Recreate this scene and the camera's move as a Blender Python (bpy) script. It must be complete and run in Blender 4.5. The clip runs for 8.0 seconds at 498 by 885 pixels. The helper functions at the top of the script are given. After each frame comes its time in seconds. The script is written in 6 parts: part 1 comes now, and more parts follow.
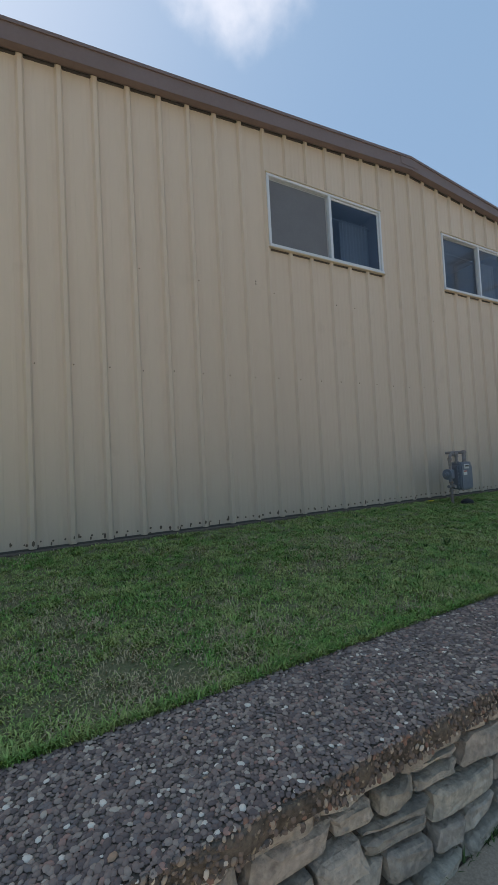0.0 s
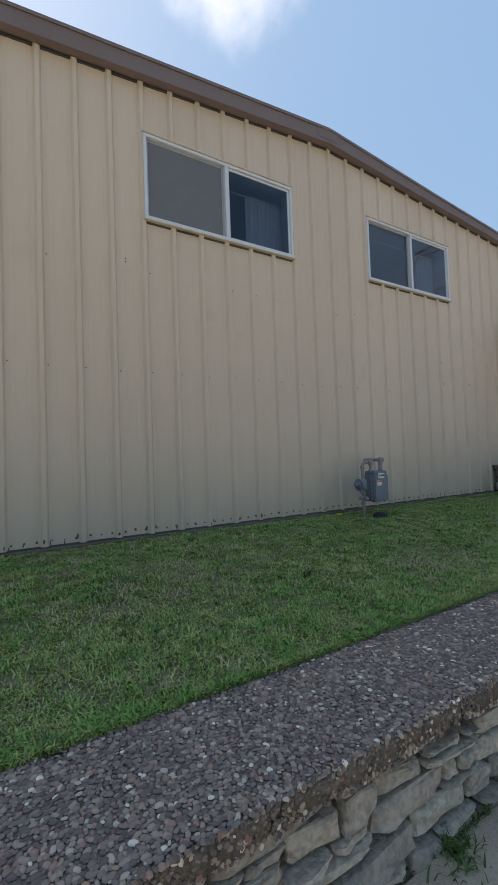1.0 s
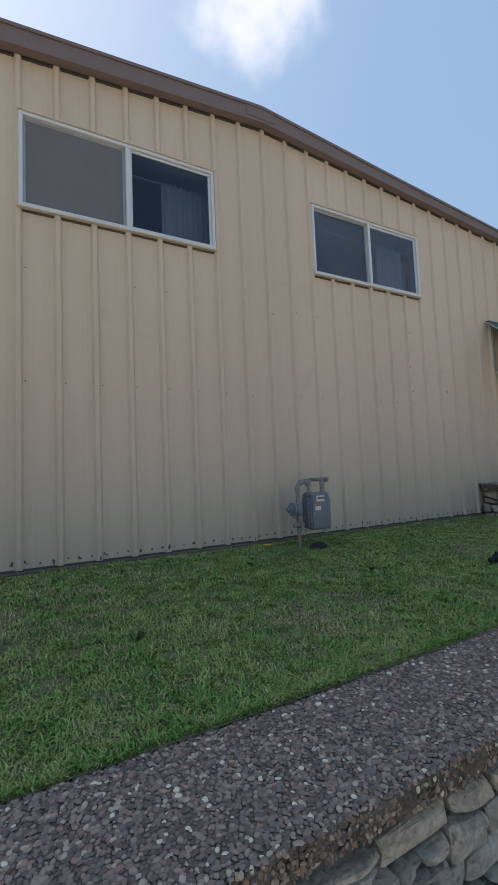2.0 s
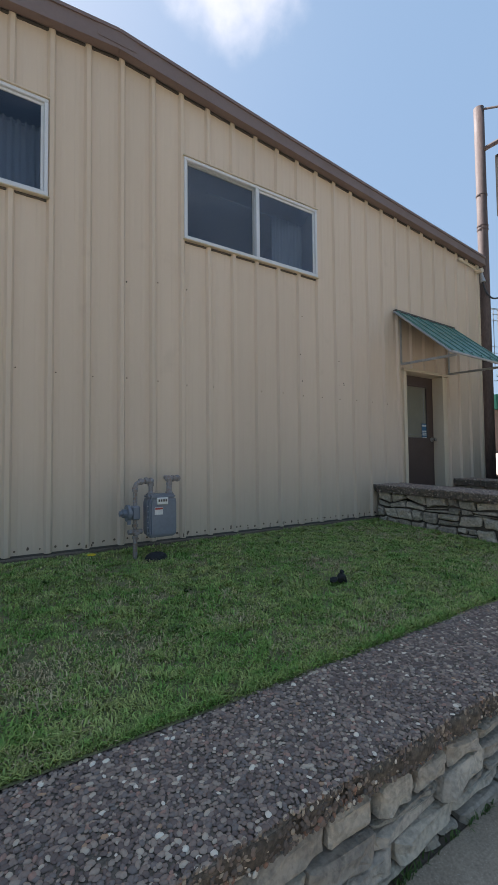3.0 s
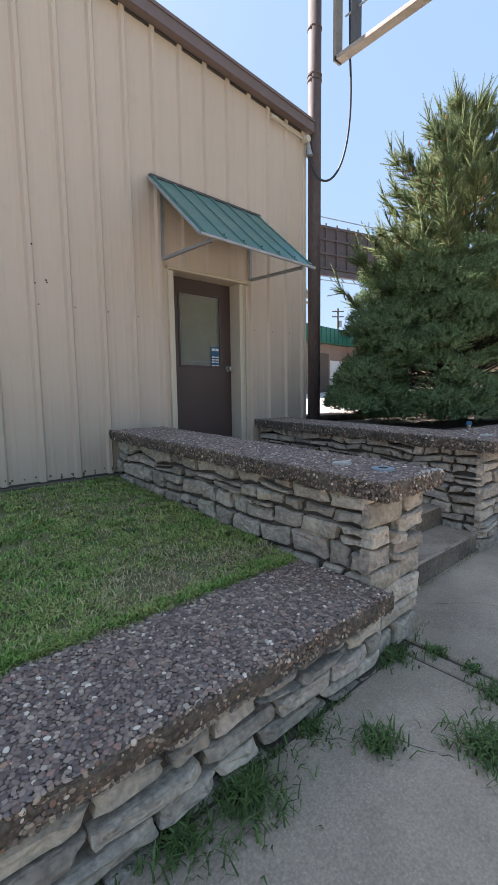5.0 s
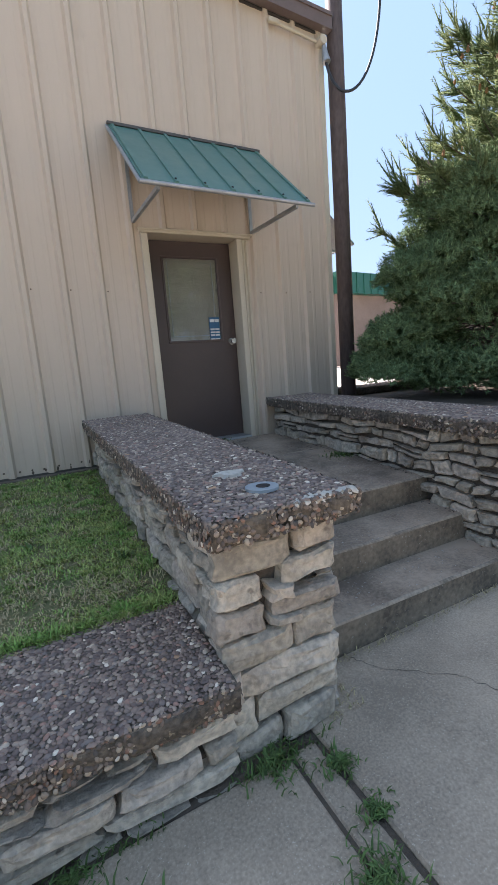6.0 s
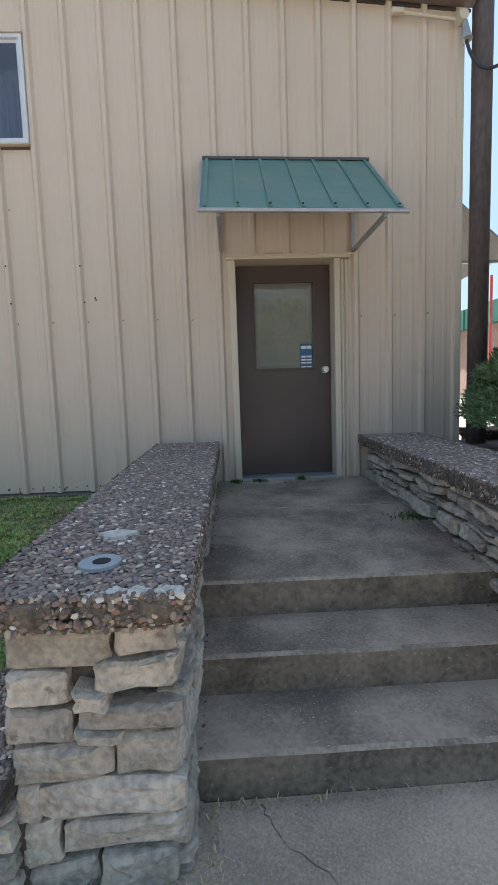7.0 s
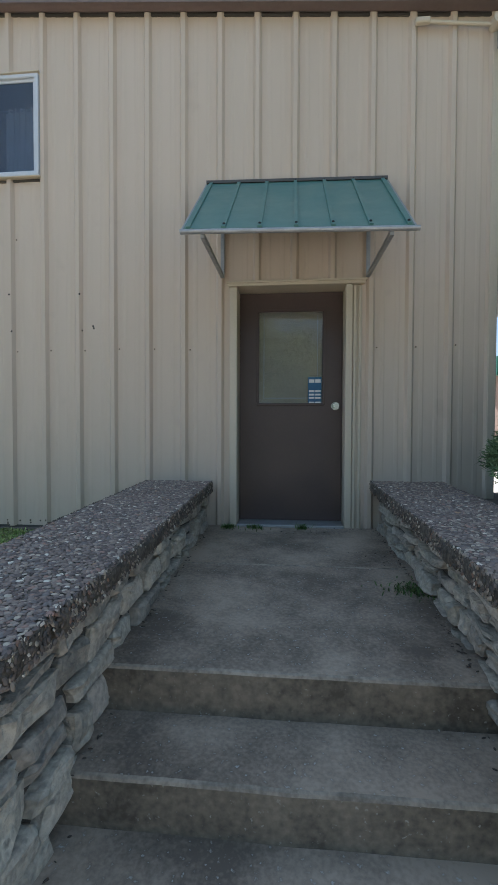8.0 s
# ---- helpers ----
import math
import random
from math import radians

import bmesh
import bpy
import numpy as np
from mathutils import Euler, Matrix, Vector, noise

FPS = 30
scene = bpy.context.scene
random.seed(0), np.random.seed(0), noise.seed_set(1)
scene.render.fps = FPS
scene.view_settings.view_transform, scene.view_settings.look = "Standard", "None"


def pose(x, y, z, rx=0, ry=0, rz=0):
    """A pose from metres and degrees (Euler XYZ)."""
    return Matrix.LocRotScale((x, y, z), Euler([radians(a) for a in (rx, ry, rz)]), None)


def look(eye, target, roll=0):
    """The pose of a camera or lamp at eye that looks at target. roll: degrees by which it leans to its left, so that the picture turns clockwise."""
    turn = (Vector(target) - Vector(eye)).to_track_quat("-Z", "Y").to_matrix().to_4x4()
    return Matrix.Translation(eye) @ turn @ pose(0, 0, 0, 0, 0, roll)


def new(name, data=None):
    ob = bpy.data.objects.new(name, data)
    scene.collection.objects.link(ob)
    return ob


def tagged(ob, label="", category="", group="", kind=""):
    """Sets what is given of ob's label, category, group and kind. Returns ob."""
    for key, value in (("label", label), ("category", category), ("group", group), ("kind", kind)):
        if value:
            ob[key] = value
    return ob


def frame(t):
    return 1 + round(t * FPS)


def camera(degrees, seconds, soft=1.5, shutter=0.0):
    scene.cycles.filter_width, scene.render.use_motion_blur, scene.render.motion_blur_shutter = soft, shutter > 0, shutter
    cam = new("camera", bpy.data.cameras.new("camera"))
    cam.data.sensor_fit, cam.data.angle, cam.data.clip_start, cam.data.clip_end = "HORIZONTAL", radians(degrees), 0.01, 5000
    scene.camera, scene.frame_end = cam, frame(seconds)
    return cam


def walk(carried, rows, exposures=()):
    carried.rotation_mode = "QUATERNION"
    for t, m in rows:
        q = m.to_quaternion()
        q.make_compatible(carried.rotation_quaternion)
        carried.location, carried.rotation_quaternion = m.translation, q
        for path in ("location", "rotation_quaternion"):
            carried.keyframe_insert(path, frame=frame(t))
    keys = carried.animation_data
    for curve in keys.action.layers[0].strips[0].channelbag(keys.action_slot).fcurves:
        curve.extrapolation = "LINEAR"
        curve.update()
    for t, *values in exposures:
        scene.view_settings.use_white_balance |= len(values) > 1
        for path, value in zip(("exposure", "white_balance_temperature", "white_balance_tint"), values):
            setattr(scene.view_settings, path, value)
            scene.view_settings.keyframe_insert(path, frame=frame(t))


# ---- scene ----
cam = camera(59.5, 8.0)
PATH = [
    (0, (0.13, -0.113, 1.719), (1.139, 1.611, 1.807), -2.9),
    (0.5, (0.784, -0.127, 1.747), (1.848, 1.564, 1.84), -2.6),
    (1, (1.435, -0.133, 1.777), (2.5, 1.558, 1.849), -2.0),
    (1.2, (1.703, -0.11, 1.801), (2.765, 1.584, 1.855), -1.9),
    (2.3, (3.17, -0.122, 1.781), (4.106, 1.637, 1.958), -2.5),
    (2.5, (3.405, -0.144, 1.795), (4.389, 1.589, 1.968), -2.7),
    (3, (4.074, -0.119, 1.852), (5.175, 1.548, 1.936), -0.6),
    (3.5, (4.786, -0.067, 1.857), (6.01, 1.514, 1.918), -0.8),
    (3.7, (5.05, -0.056, 1.866), (6.343, 1.47, 1.891), -1.4),
    (4, (5.517, -0.077, 1.848), (6.817, 1.442, 1.789), -1.5),
    (4.5, (6.247, -0.054, 1.857), (7.511, 1.492, 1.753), -2.0),
    (4.8, (6.672, -0.132, 1.845), (7.972, 1.382, 1.71), -1.8),
    (5, (6.961, -0.167, 1.834), (8.264, 1.335, 1.618), -0.8),
    (5.2, (7.221, -0.192, 1.831), (8.512, 1.31, 1.552), -0.8),
    (6.3, (8.66, -0.244, 1.859), (9.271, 1.634, 1.545), -3.4),
    (6.5, (8.881, -0.222, 1.848), (9.319, 1.707, 1.552), -1.5),
    (7, (9.374, -0.149, 1.893), (9.445, 1.84, 1.698), -1.9),
    (7.5, (9.705, -0.007, 1.923), (9.569, 1.984, 1.791), -1.4),
    (8, (9.888, 0.248, 1.939), (9.7, 2.238, 1.887), 0.2),
]
walk(cam, [(t, look(eye, target, roll)) for t, eye, target, roll in PATH],
     exposures=[(0, 1.24, 6280, 14), (0.5, 1.27, 6280, 14), (1.0, 1.46, 6340, 15), (2.5, 1.41, 6340, 16), (3.0, 1.45, 6380, 17), (4.0, 1.78, 6400, 18), (4.8, 1.90, 6420, 21), (6.5, 2.14, 6370, 20), (7.2, 1.98, 6280, 17), (8, 1.76, 5980, 12)])

# ---- world and sun ----
SUN_EL, SUN_AZ = radians(50.0), radians(-20.0)   # the sun stands behind the building
world = bpy.data.worlds.new("world")
scene.world = world
world.use_nodes = True
wt = world.node_tree
wt.nodes.clear()
w_out = wt.nodes.new("ShaderNodeOutputWorld")
w_bg = wt.nodes.new("ShaderNodeBackground")
w_sky = wt.nodes.new("ShaderNodeTexSky")
w_sky.sky_type, w_sky.sun_disc = "NISHITA", False
w_sky.sun_elevation, w_sky.sun_rotation = SUN_EL, SUN_AZ
w_sky.air_density, w_sky.dust_density, w_sky.ozone_density = 1.0, 0.5, 1.2
# one small cloud in the sky
w_tc = wt.nodes.new("ShaderNodeTexCoord")
w_dot = wt.nodes.new("ShaderNodeVectorMath")
w_dot.operation = "DOT_PRODUCT"
w_dot.inputs[1].default_value = Vector((0.345, 0.545, 0.765)).normalized()
w_noise = wt.nodes.new("ShaderNodeTexNoise")
w_noise.inputs["Scale"].default_value, w_noise.inputs["Detail"].default_value = 9.0, 6.0
w_add = wt.nodes.new("ShaderNodeMath")
w_add.operation, w_add.inputs[1].default_value = "MULTIPLY_ADD", 0.022
w_ramp = wt.nodes.new("ShaderNodeMapRange")
w_ramp.inputs["From Min"].default_value, w_ramp.inputs["From Max"].default_value = 1.0035, 1.0165
w_ramp.interpolation_type = "SMOOTHSTEP"
w_mix = wt.nodes.new("ShaderNodeMix")
w_mix.data_type = "RGBA"
w_mix.inputs[7].default_value = (1.9, 1.95, 2.05, 1)
wt.links.new(w_tc.outputs["Generated"], w_dot.inputs[0])
wt.links.new(w_tc.outputs["Generated"], w_noise.inputs["Vector"])
wt.links.new(w_noise.outputs[0], w_add.inputs[0])
wt.links.new(w_dot.outputs["Value"], w_add.inputs[2])
wt.links.new(w_add.outputs[0], w_ramp.inputs["Value"])
wt.links.new(w_ramp.outputs[0], w_mix.inputs[0])
w_haze = wt.nodes.new("ShaderNodeGamma")   # summer haze evens the sky out
w_haze.inputs[1].default_value = 0.30
w_sat = wt.nodes.new("ShaderNodeHueSaturation")
w_sat.inputs["Saturation"].default_value = 1.6
w_sat.inputs["Hue"].default_value = 0.498
wt.links.new(w_sky.outputs[0], w_haze.inputs[0])
wt.links.new(w_haze.outputs[0], w_sat.inputs["Color"])
w_even = wt.nodes.new("ShaderNodeMix")   # an even blue under the haze
w_even.data_type = "RGBA"
w_even.inputs[0].default_value = 0.6
w_even.inputs[7].default_value = (0.42, 0.78, 1.20, 1)
wt.links.new(w_sat.outputs[0], w_even.inputs[6])
wt.links.new(w_even.outputs[2], w_mix.inputs[6])
w_near = wt.nodes.new("ShaderNodeVectorMath")   # the sky whitens and brightens towards the sun
w_near.operation = "DOT_PRODUCT"
w_near.inputs[1].default_value = (math.sin(SUN_AZ) * math.cos(SUN_EL), math.cos(SUN_AZ) * math.cos(SUN_EL), math.sin(SUN_EL))
w_pos = wt.nodes.new("ShaderNodeMath")
w_pos.operation, w_pos.inputs[1].default_value = "MAXIMUM", 0.0
w_pow = wt.nodes.new("ShaderNodeMath")
w_pow.operation, w_pow.inputs[1].default_value = "POWER", 9.0
w_glow = wt.nodes.new("ShaderNodeMix")
w_glow.data_type, w_glow.blend_type = "RGBA", "ADD"
w_glow.inputs[7].default_value = (0.62, 0.56, 0.46, 1)
wt.links.new(w_tc.outputs["Generated"], w_near.inputs[0])
wt.links.new(w_near.outputs["Value"], w_pos.inputs[0])
wt.links.new(w_pos.outputs[0], w_pow.inputs[0])
wt.links.new(w_pow.outputs[0], w_glow.inputs[0])
wt.links.new(w_mix.outputs[2], w_glow.inputs[6])
wt.links.new(w_glow.outputs[2], w_bg.inputs[0])
w_bg.inputs[1].default_value = 0.205
wt.links.new(w_bg.outputs[0], w_out.inputs[0])

sun_dir = Vector((math.sin(SUN_AZ) * math.cos(SUN_EL), math.cos(SUN_AZ) * math.cos(SUN_EL), math.sin(SUN_EL)))
sun = new("sun", bpy.data.lights.new("sun", "SUN"))
sun.data.energy, sun.data.angle, sun.data.color = 5.0, radians(0.5), (1.0, 0.95, 0.87)
sun.matrix_world = look(sun_dir * 60, (0, 0, 0))


# ---- materials ----
def material(name, base, other=None, rough=0.8, metal=0.0, scale=6.0, fine=60.0, mottle=0.5, bump=0.2, bump_dist=0.004,
             stretch=(1, 1, 1), spread=0.0, island=False, spots=None, spot_scale=40.0, spot_at=0.68, grain=1.0):
    """A surface: two colours mixed by a coarse and a fine noise, roughness that follows, fine relief, and a spread from piece to piece."""
    m = bpy.data.materials.new(name)
    m.use_nodes = True
    nt = m.node_tree
    b = nt.nodes["Principled BSDF"]
    other = other or tuple(c * 0.7 for c in base)
    tc = nt.nodes.new("ShaderNodeTexCoord")
    mp = nt.nodes.new("ShaderNodeMapping")
    mp.inputs["Scale"].default_value = stretch
    geo = nt.nodes.new("ShaderNodeNewGeometry")
    nt.links.new(geo.outputs["Position"], mp.inputs["Vector"])
    n1 = nt.nodes.new("ShaderNodeTexNoise")
    n1.inputs["Scale"].default_value, n1.inputs["Detail"].default_value, n1.inputs["Roughness"].default_value = scale, 5.0, 0.6
    n2 = nt.nodes.new("ShaderNodeTexNoise")
    n2.inputs["Scale"].default_value, n2.inputs["Detail"].default_value = fine, 4.0
    for n in (n1, n2):
        nt.links.new(mp.outputs[0], n.inputs["Vector"])
    avg = nt.nodes.new("ShaderNodeMath")
    avg.operation = "MULTIPLY_ADD"
    avg.inputs[1].default_value = grain
    nt.links.new(n2.outputs[0], avg.inputs[0])
    nt.links.new(n1.outputs[0], avg.inputs[2])
    ramp = nt.nodes.new("ShaderNodeMapRange")
    ramp.inputs["From Min"].default_value, ramp.inputs["From Max"].default_value = 0.5 + 0.5 * grain - 0.28, 0.5 + 0.5 * grain + 0.28
    ramp.inputs["To Min"].default_value, ramp.inputs["To Max"].default_value = 0.5 - mottle / 2, 0.5 + mottle / 2
    nt.links.new(avg.outputs[0], ramp.inputs["Value"])
    mix = nt.nodes.new("ShaderNodeMix")
    mix.data_type = "RGBA"
    mix.inputs[6].default_value, mix.inputs[7].default_value = (*base, 1), (*other, 1)
    nt.links.new(ramp.outputs[0], mix.inputs[0])
    col = mix.outputs[2]
    if spots:
        n3 = nt.nodes.new("ShaderNodeTexNoise")
        n3.inputs["Scale"].default_value, n3.inputs["Detail"].default_value = spot_scale, 3.0
        nt.links.new(geo.outputs["Position"], n3.inputs["Vector"])
        r3 = nt.nodes.new("ShaderNodeMapRange")
        r3.inputs["From Min"].default_value, r3.inputs["From Max"].default_value = spot_at - 0.04, spot_at + 0.06
        nt.links.new(n3.outputs[0], r3.inputs["Value"])
        mx3 = nt.nodes.new("ShaderNodeMix")
        mx3.data_type = "RGBA"
        mx3.inputs[7].default_value = (*spots, 1)
        nt.links.new(col, mx3.inputs[6])
        nt.links.new(r3.outputs[0], mx3.inputs[0])
        col = mx3.outputs[2]
    if spread:
        if island:
            rnd = geo.outputs["Random Per Island"]
        else:
            oi = nt.nodes.new("ShaderNodeObjectInfo")
            rnd = oi.outputs["Random"]
        hsv = nt.nodes.new("ShaderNodeHueSaturation")
        v = nt.nodes.new("ShaderNodeMapRange")
        v.inputs["To Min"].default_value, v.inputs["To Max"].default_value = 1 - spread, 1 + spread
        h = nt.nodes.new("ShaderNodeMath")
        h.operation, h.inputs[1].default_value = "MULTIPLY_ADD", 7.31
        fr = nt.nodes.new("ShaderNodeMath")
        fr.operation = "FRACT"
        hr = nt.nodes.new("ShaderNodeMapRange")
        hr.inputs["To Min"].default_value, hr.inputs["To Max"].default_value = 0.5 - 0.03 * spread, 0.5 + 0.03 * spread
        nt.links.new(rnd, v.inputs["Value"])
        nt.links.new(rnd, h.inputs[0])
        nt.links.new(h.outputs[0], fr.inputs[0])
        nt.links.new(fr.outputs[0], hr.inputs["Value"])
        nt.links.new(hr.outputs[0], hsv.inputs["Hue"])
        nt.links.new(v.outputs[0], hsv.inputs["Value"])
        nt.links.new(col, hsv.inputs["Color"])
        col = hsv.outputs[0]
    nt.links.new(col, b.inputs["Base Color"])
    rr = nt.nodes.new("ShaderNodeMapRange")
    rr.inputs["From Min"].default_value, rr.inputs["From Max"].default_value = 0.3, 0.7
    rr.inputs["To Min"].default_value, rr.inputs["To Max"].default_value = max(0.02, rough - 0.1), min(1.0, rough + 0.1)
    nt.links.new(n1.outputs[0], rr.inputs["Value"])
    nt.links.new(rr.outputs[0], b.inputs["Roughness"])
    b.inputs["Metallic"].default_value = metal
    if bump:
        bp = nt.nodes.new("ShaderNodeBump")
        bp.inputs["Strength"].default_value, bp.inputs["Distance"].default_value = bump, bump_dist
        nt.links.new(avg.outputs[0], bp.inputs["Height"])
        nt.links.new(bp.outputs[0], b.inputs["Normal"])
    return m


def palette(name, colours, rough=0.7, island=True):
    """Pieces that each take one colour of a palette."""
    m = material(name, (0.5, 0.5, 0.5), rough=rough, fine=180.0, bump=0.15, bump_dist=0.002)
    nt = m.node_tree
    b = nt.nodes["Principled BSDF"]
    src = b.inputs["Base Color"].links[0].from_socket
    geo = nt.nodes.new("ShaderNodeNewGeometry")
    ramp = nt.nodes.new("ShaderNodeValToRGB")
    ramp.color_ramp.interpolation = "CONSTANT"
    els = ramp.color_ramp.elements
    while len(els) < len(colours):
        els.new(0.5)
    at = 0.0
    total = sum(w for w, _ in colours)
    for e, (w, c) in zip(els, colours):
        e.position, e.color = at / total, (*c, 1)
        at += w
    nt.links.new(geo.outputs["Random Per Island"], ramp.inputs[0])
    mul = nt.nodes.new("ShaderNodeMix")
    mul.data_type, mul.blend_type = "RGBA", "MULTIPLY"
    mul.inputs[0].default_value = 1.0
    br = nt.nodes.new("ShaderNodeBrightContrast")
    br.inputs["Bright"].default_value = 0.63
    nt.links.new(src, br.inputs[0])
    nt.links.new(br.outputs[0], mul.inputs[6])
    nt.links.new(ramp.outputs[0], mul.inputs[7])
    nt.links.new(mul.outputs[2], b.inputs["Base Color"])
    return m


def glass_material(name, tint, gloss_rough=0.0, veil=0.0):
    """Real glass for a thin pane, with a pale diffuse film standing in for glare and reflected sky."""
    m = bpy.data.materials.new(name)
    m.use_nodes = True
    nt = m.node_tree
    nt.nodes.clear()
    out = nt.nodes.new("ShaderNodeOutputMaterial")
    gl = nt.nodes.new("ShaderNodeBsdfGlass")
    gl.inputs["Color"].default_value = (*tint, 1)
    gl.inputs["Roughness"].default_value, gl.inputs["IOR"].default_value = gloss_rough, 1.5
    film = nt.nodes.new("ShaderNodeBsdfDiffuse")
    film.inputs["Color"].default_value = (0.48, 0.54, 0.64, 1)
    spec = nt.nodes.new("ShaderNodeTexNoise")
    spec.inputs["Scale"].default_value, spec.inputs["Detail"].default_value = 2.5, 5.0
    geo = nt.nodes.new("ShaderNodeNewGeometry")
    nt.links.new(geo.outputs["Position"], spec.inputs["Vector"])
    amount = nt.nodes.new("ShaderNodeMapRange")
    amount.inputs["From Min"].default_value, amount.inputs["From Max"].default_value = 0.3, 0.7
    amount.inputs["To Min"].default_value, amount.inputs["To Max"].default_value = veil * 0.6, veil * 1.4
    nt.links.new(spec.outputs[0], amount.inputs["Value"])
    mix = nt.nodes.new("ShaderNodeMixShader")
    nt.links.new(amount.outputs[0], mix.inputs[0])
    nt.links.new(gl.outputs[0], mix.inputs[1])
    nt.links.new(film.outputs[0], mix.inputs[2])
    nt.links.new(mix.outputs[0], out.inputs[0])
    return m


M_SIDING = material("siding_paint", (0.572, 0.469, 0.368), (0.510, 0.416, 0.325), rough=0.5, scale=0.7, fine=14, stretch=(1, 1, 0.25), mottle=0.9, bump=0.03, grain=0.3, spread=0.02,
                    spots=(0.510, 0.416, 0.325), spot_scale=3.0, spot_at=0.70)
M_SIDING_TRIM = material("siding_trim_paint", (0.585, 0.505, 0.385), (0.503, 0.432, 0.330), rough=0.5, scale=2, bump=0.04)
M_BROWN_TRIM = material("brown_trim_paint", (0.177, 0.127, 0.116), (0.136, 0.098, 0.088), rough=0.5, scale=2, fine=30, bump=0.05)
M_ROOF = material("roof_metal", (0.30, 0.28, 0.27), rough=0.5, metal=0.3, scale=2)
M_WHITE_FRAME = material("window_vinyl", (0.600, 0.625, 0.665), (0.495, 0.519, 0.555), rough=0.45, scale=4, bump=0.03)
# the panes' grey glare is mixed into the glass as a pale film
M_GLASS = glass_material("window_glass", (0.62, 0.66, 0.72), veil=0.09)
M_CLEAR = glass_material("clean_window_glass", (0.62, 0.66, 0.72))
M_SCREEN = material("insect_screen", (0.175, 0.178, 0.192), (0.140, 0.142, 0.154), rough=0.7, scale=3, bump=0)
_sn = M_SCREEN.node_tree
_sm = _sn.nodes.new("ShaderNodeMixShader")
_st = _sn.nodes.new("ShaderNodeBsdfTransparent")
_sm.inputs[0].default_value = 0.80
_sn.links.new(_st.outputs[0], _sm.inputs[1])
_sn.links.new(_sn.nodes["Principled BSDF"].outputs[0], _sm.inputs[2])
_sn.links.new(_sm.outputs[0], _sn.nodes["Material Output"].inputs[0])
M_DOOR_GLASS = glass_material("door_glass", (0.86, 0.87, 0.86), veil=0.04)
M_CURTAIN = material("curtain_cloth", (0.82, 0.82, 0.80), (0.7, 0.7, 0.69), rough=0.9, scale=8, bump=0.1)
M_ROOM = material("room_paint", (0.60, 0.62, 0.68), rough=0.9, scale=2, bump=0)
M_DOOR = material("door_paint", (0.074, 0.047, 0.041), (0.060, 0.039, 0.034), rough=0.42, scale=3, fine=50, bump=0.04)
M_BLIND = material("blind_cloth", (0.66, 0.58, 0.46), (0.52, 0.46, 0.37), rough=0.9, scale=7, fine=90, stretch=(0.5, 1, 5), mottle=1.0, bump=0.1)
M_STEEL = material("brushed_steel", (0.62, 0.62, 0.60), rough=0.3, metal=1.0, scale=30)
M_SILL = material("sill_metal", (0.448, 0.448, 0.448), rough=0.45, metal=0.6, scale=12)
M_GREEN = material("green_metal", (0.073, 0.183, 0.156), (0.100, 0.218, 0.186), rough=0.42, scale=3, fine=20, bump=0.04)
M_GREEN_FASCIA = material("green_fascia_metal", (0.010, 0.080, 0.052), (0.014, 0.10, 0.064), rough=0.4, scale=2, bump=0.04)
M_GALV = material("galvanised_steel", (0.42, 0.43, 0.44), (0.30, 0.30, 0.30), rough=0.5, metal=0.5, scale=12)
M_CONCRETE = material("concrete", (0.500, 0.395, 0.290), (0.275, 0.218, 0.162), rough=0.92, scale=1.7, fine=110, mottle=1.3, bump=0.3, bump_dist=0.003, grain=0.8,
                      spots=(0.56, 0.48, 0.37), spot_scale=150, spot_at=0.66)
M_STEP = material("step_concrete", (0.405, 0.312, 0.232), (0.152, 0.117, 0.088), rough=0.92, scale=2.1, fine=60, mottle=2.0, bump=0.3, bump_dist=0.003, grain=0.4,
                  spots=(0.44, 0.41, 0.36), spot_scale=60, spot_at=0.68)
# worn nosing; the skylight it catches is put into its colour
M_STEP_EDGE = material("worn_edge_highlight", (0.385, 0.315, 0.240), (0.160, 0.131, 0.101), rough=0.9, scale=5, fine=60, mottle=1.5, grain=0.6, bump=0.4, bump_dist=0.003)
# risers: browner and darker than the treads
M_RISER = material("riser_concrete", (0.255, 0.208, 0.154), (0.098, 0.082, 0.062), rough=0.95, scale=2.6, fine=40, mottle=1.6, grain=0.6, bump=0.5, bump_dist=0.004,
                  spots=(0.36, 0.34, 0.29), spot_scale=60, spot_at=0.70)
M_FOOTING = material("footing_concrete", (0.165, 0.130, 0.098), (0.095, 0.075, 0.058), rough=0.95, scale=4, fine=60, mottle=1.1, bump=0.3)
M_STONE = material("limestone", (0.510, 0.442, 0.350), (0.295, 0.262, 0.216), rough=0.92, scale=7, fine=45, mottle=1.4, bump=1.0, bump_dist=0.012, spread=0.26,
                   spots=(0.185, 0.162, 0.132), spot_scale=19, spot_at=0.70)
M_MORTAR = material("wall_core", (0.135, 0.110, 0.086), (0.062, 0.053, 0.043), rough=1.0, scale=12, fine=80, bump=0.8, bump_dist=0.01)
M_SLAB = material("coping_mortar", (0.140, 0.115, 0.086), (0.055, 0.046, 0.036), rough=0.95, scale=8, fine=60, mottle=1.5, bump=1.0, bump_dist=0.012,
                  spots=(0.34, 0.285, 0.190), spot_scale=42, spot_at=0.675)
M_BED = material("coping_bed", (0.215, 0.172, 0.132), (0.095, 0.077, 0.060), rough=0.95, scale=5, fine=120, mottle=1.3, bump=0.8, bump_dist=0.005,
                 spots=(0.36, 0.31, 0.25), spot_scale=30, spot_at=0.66)
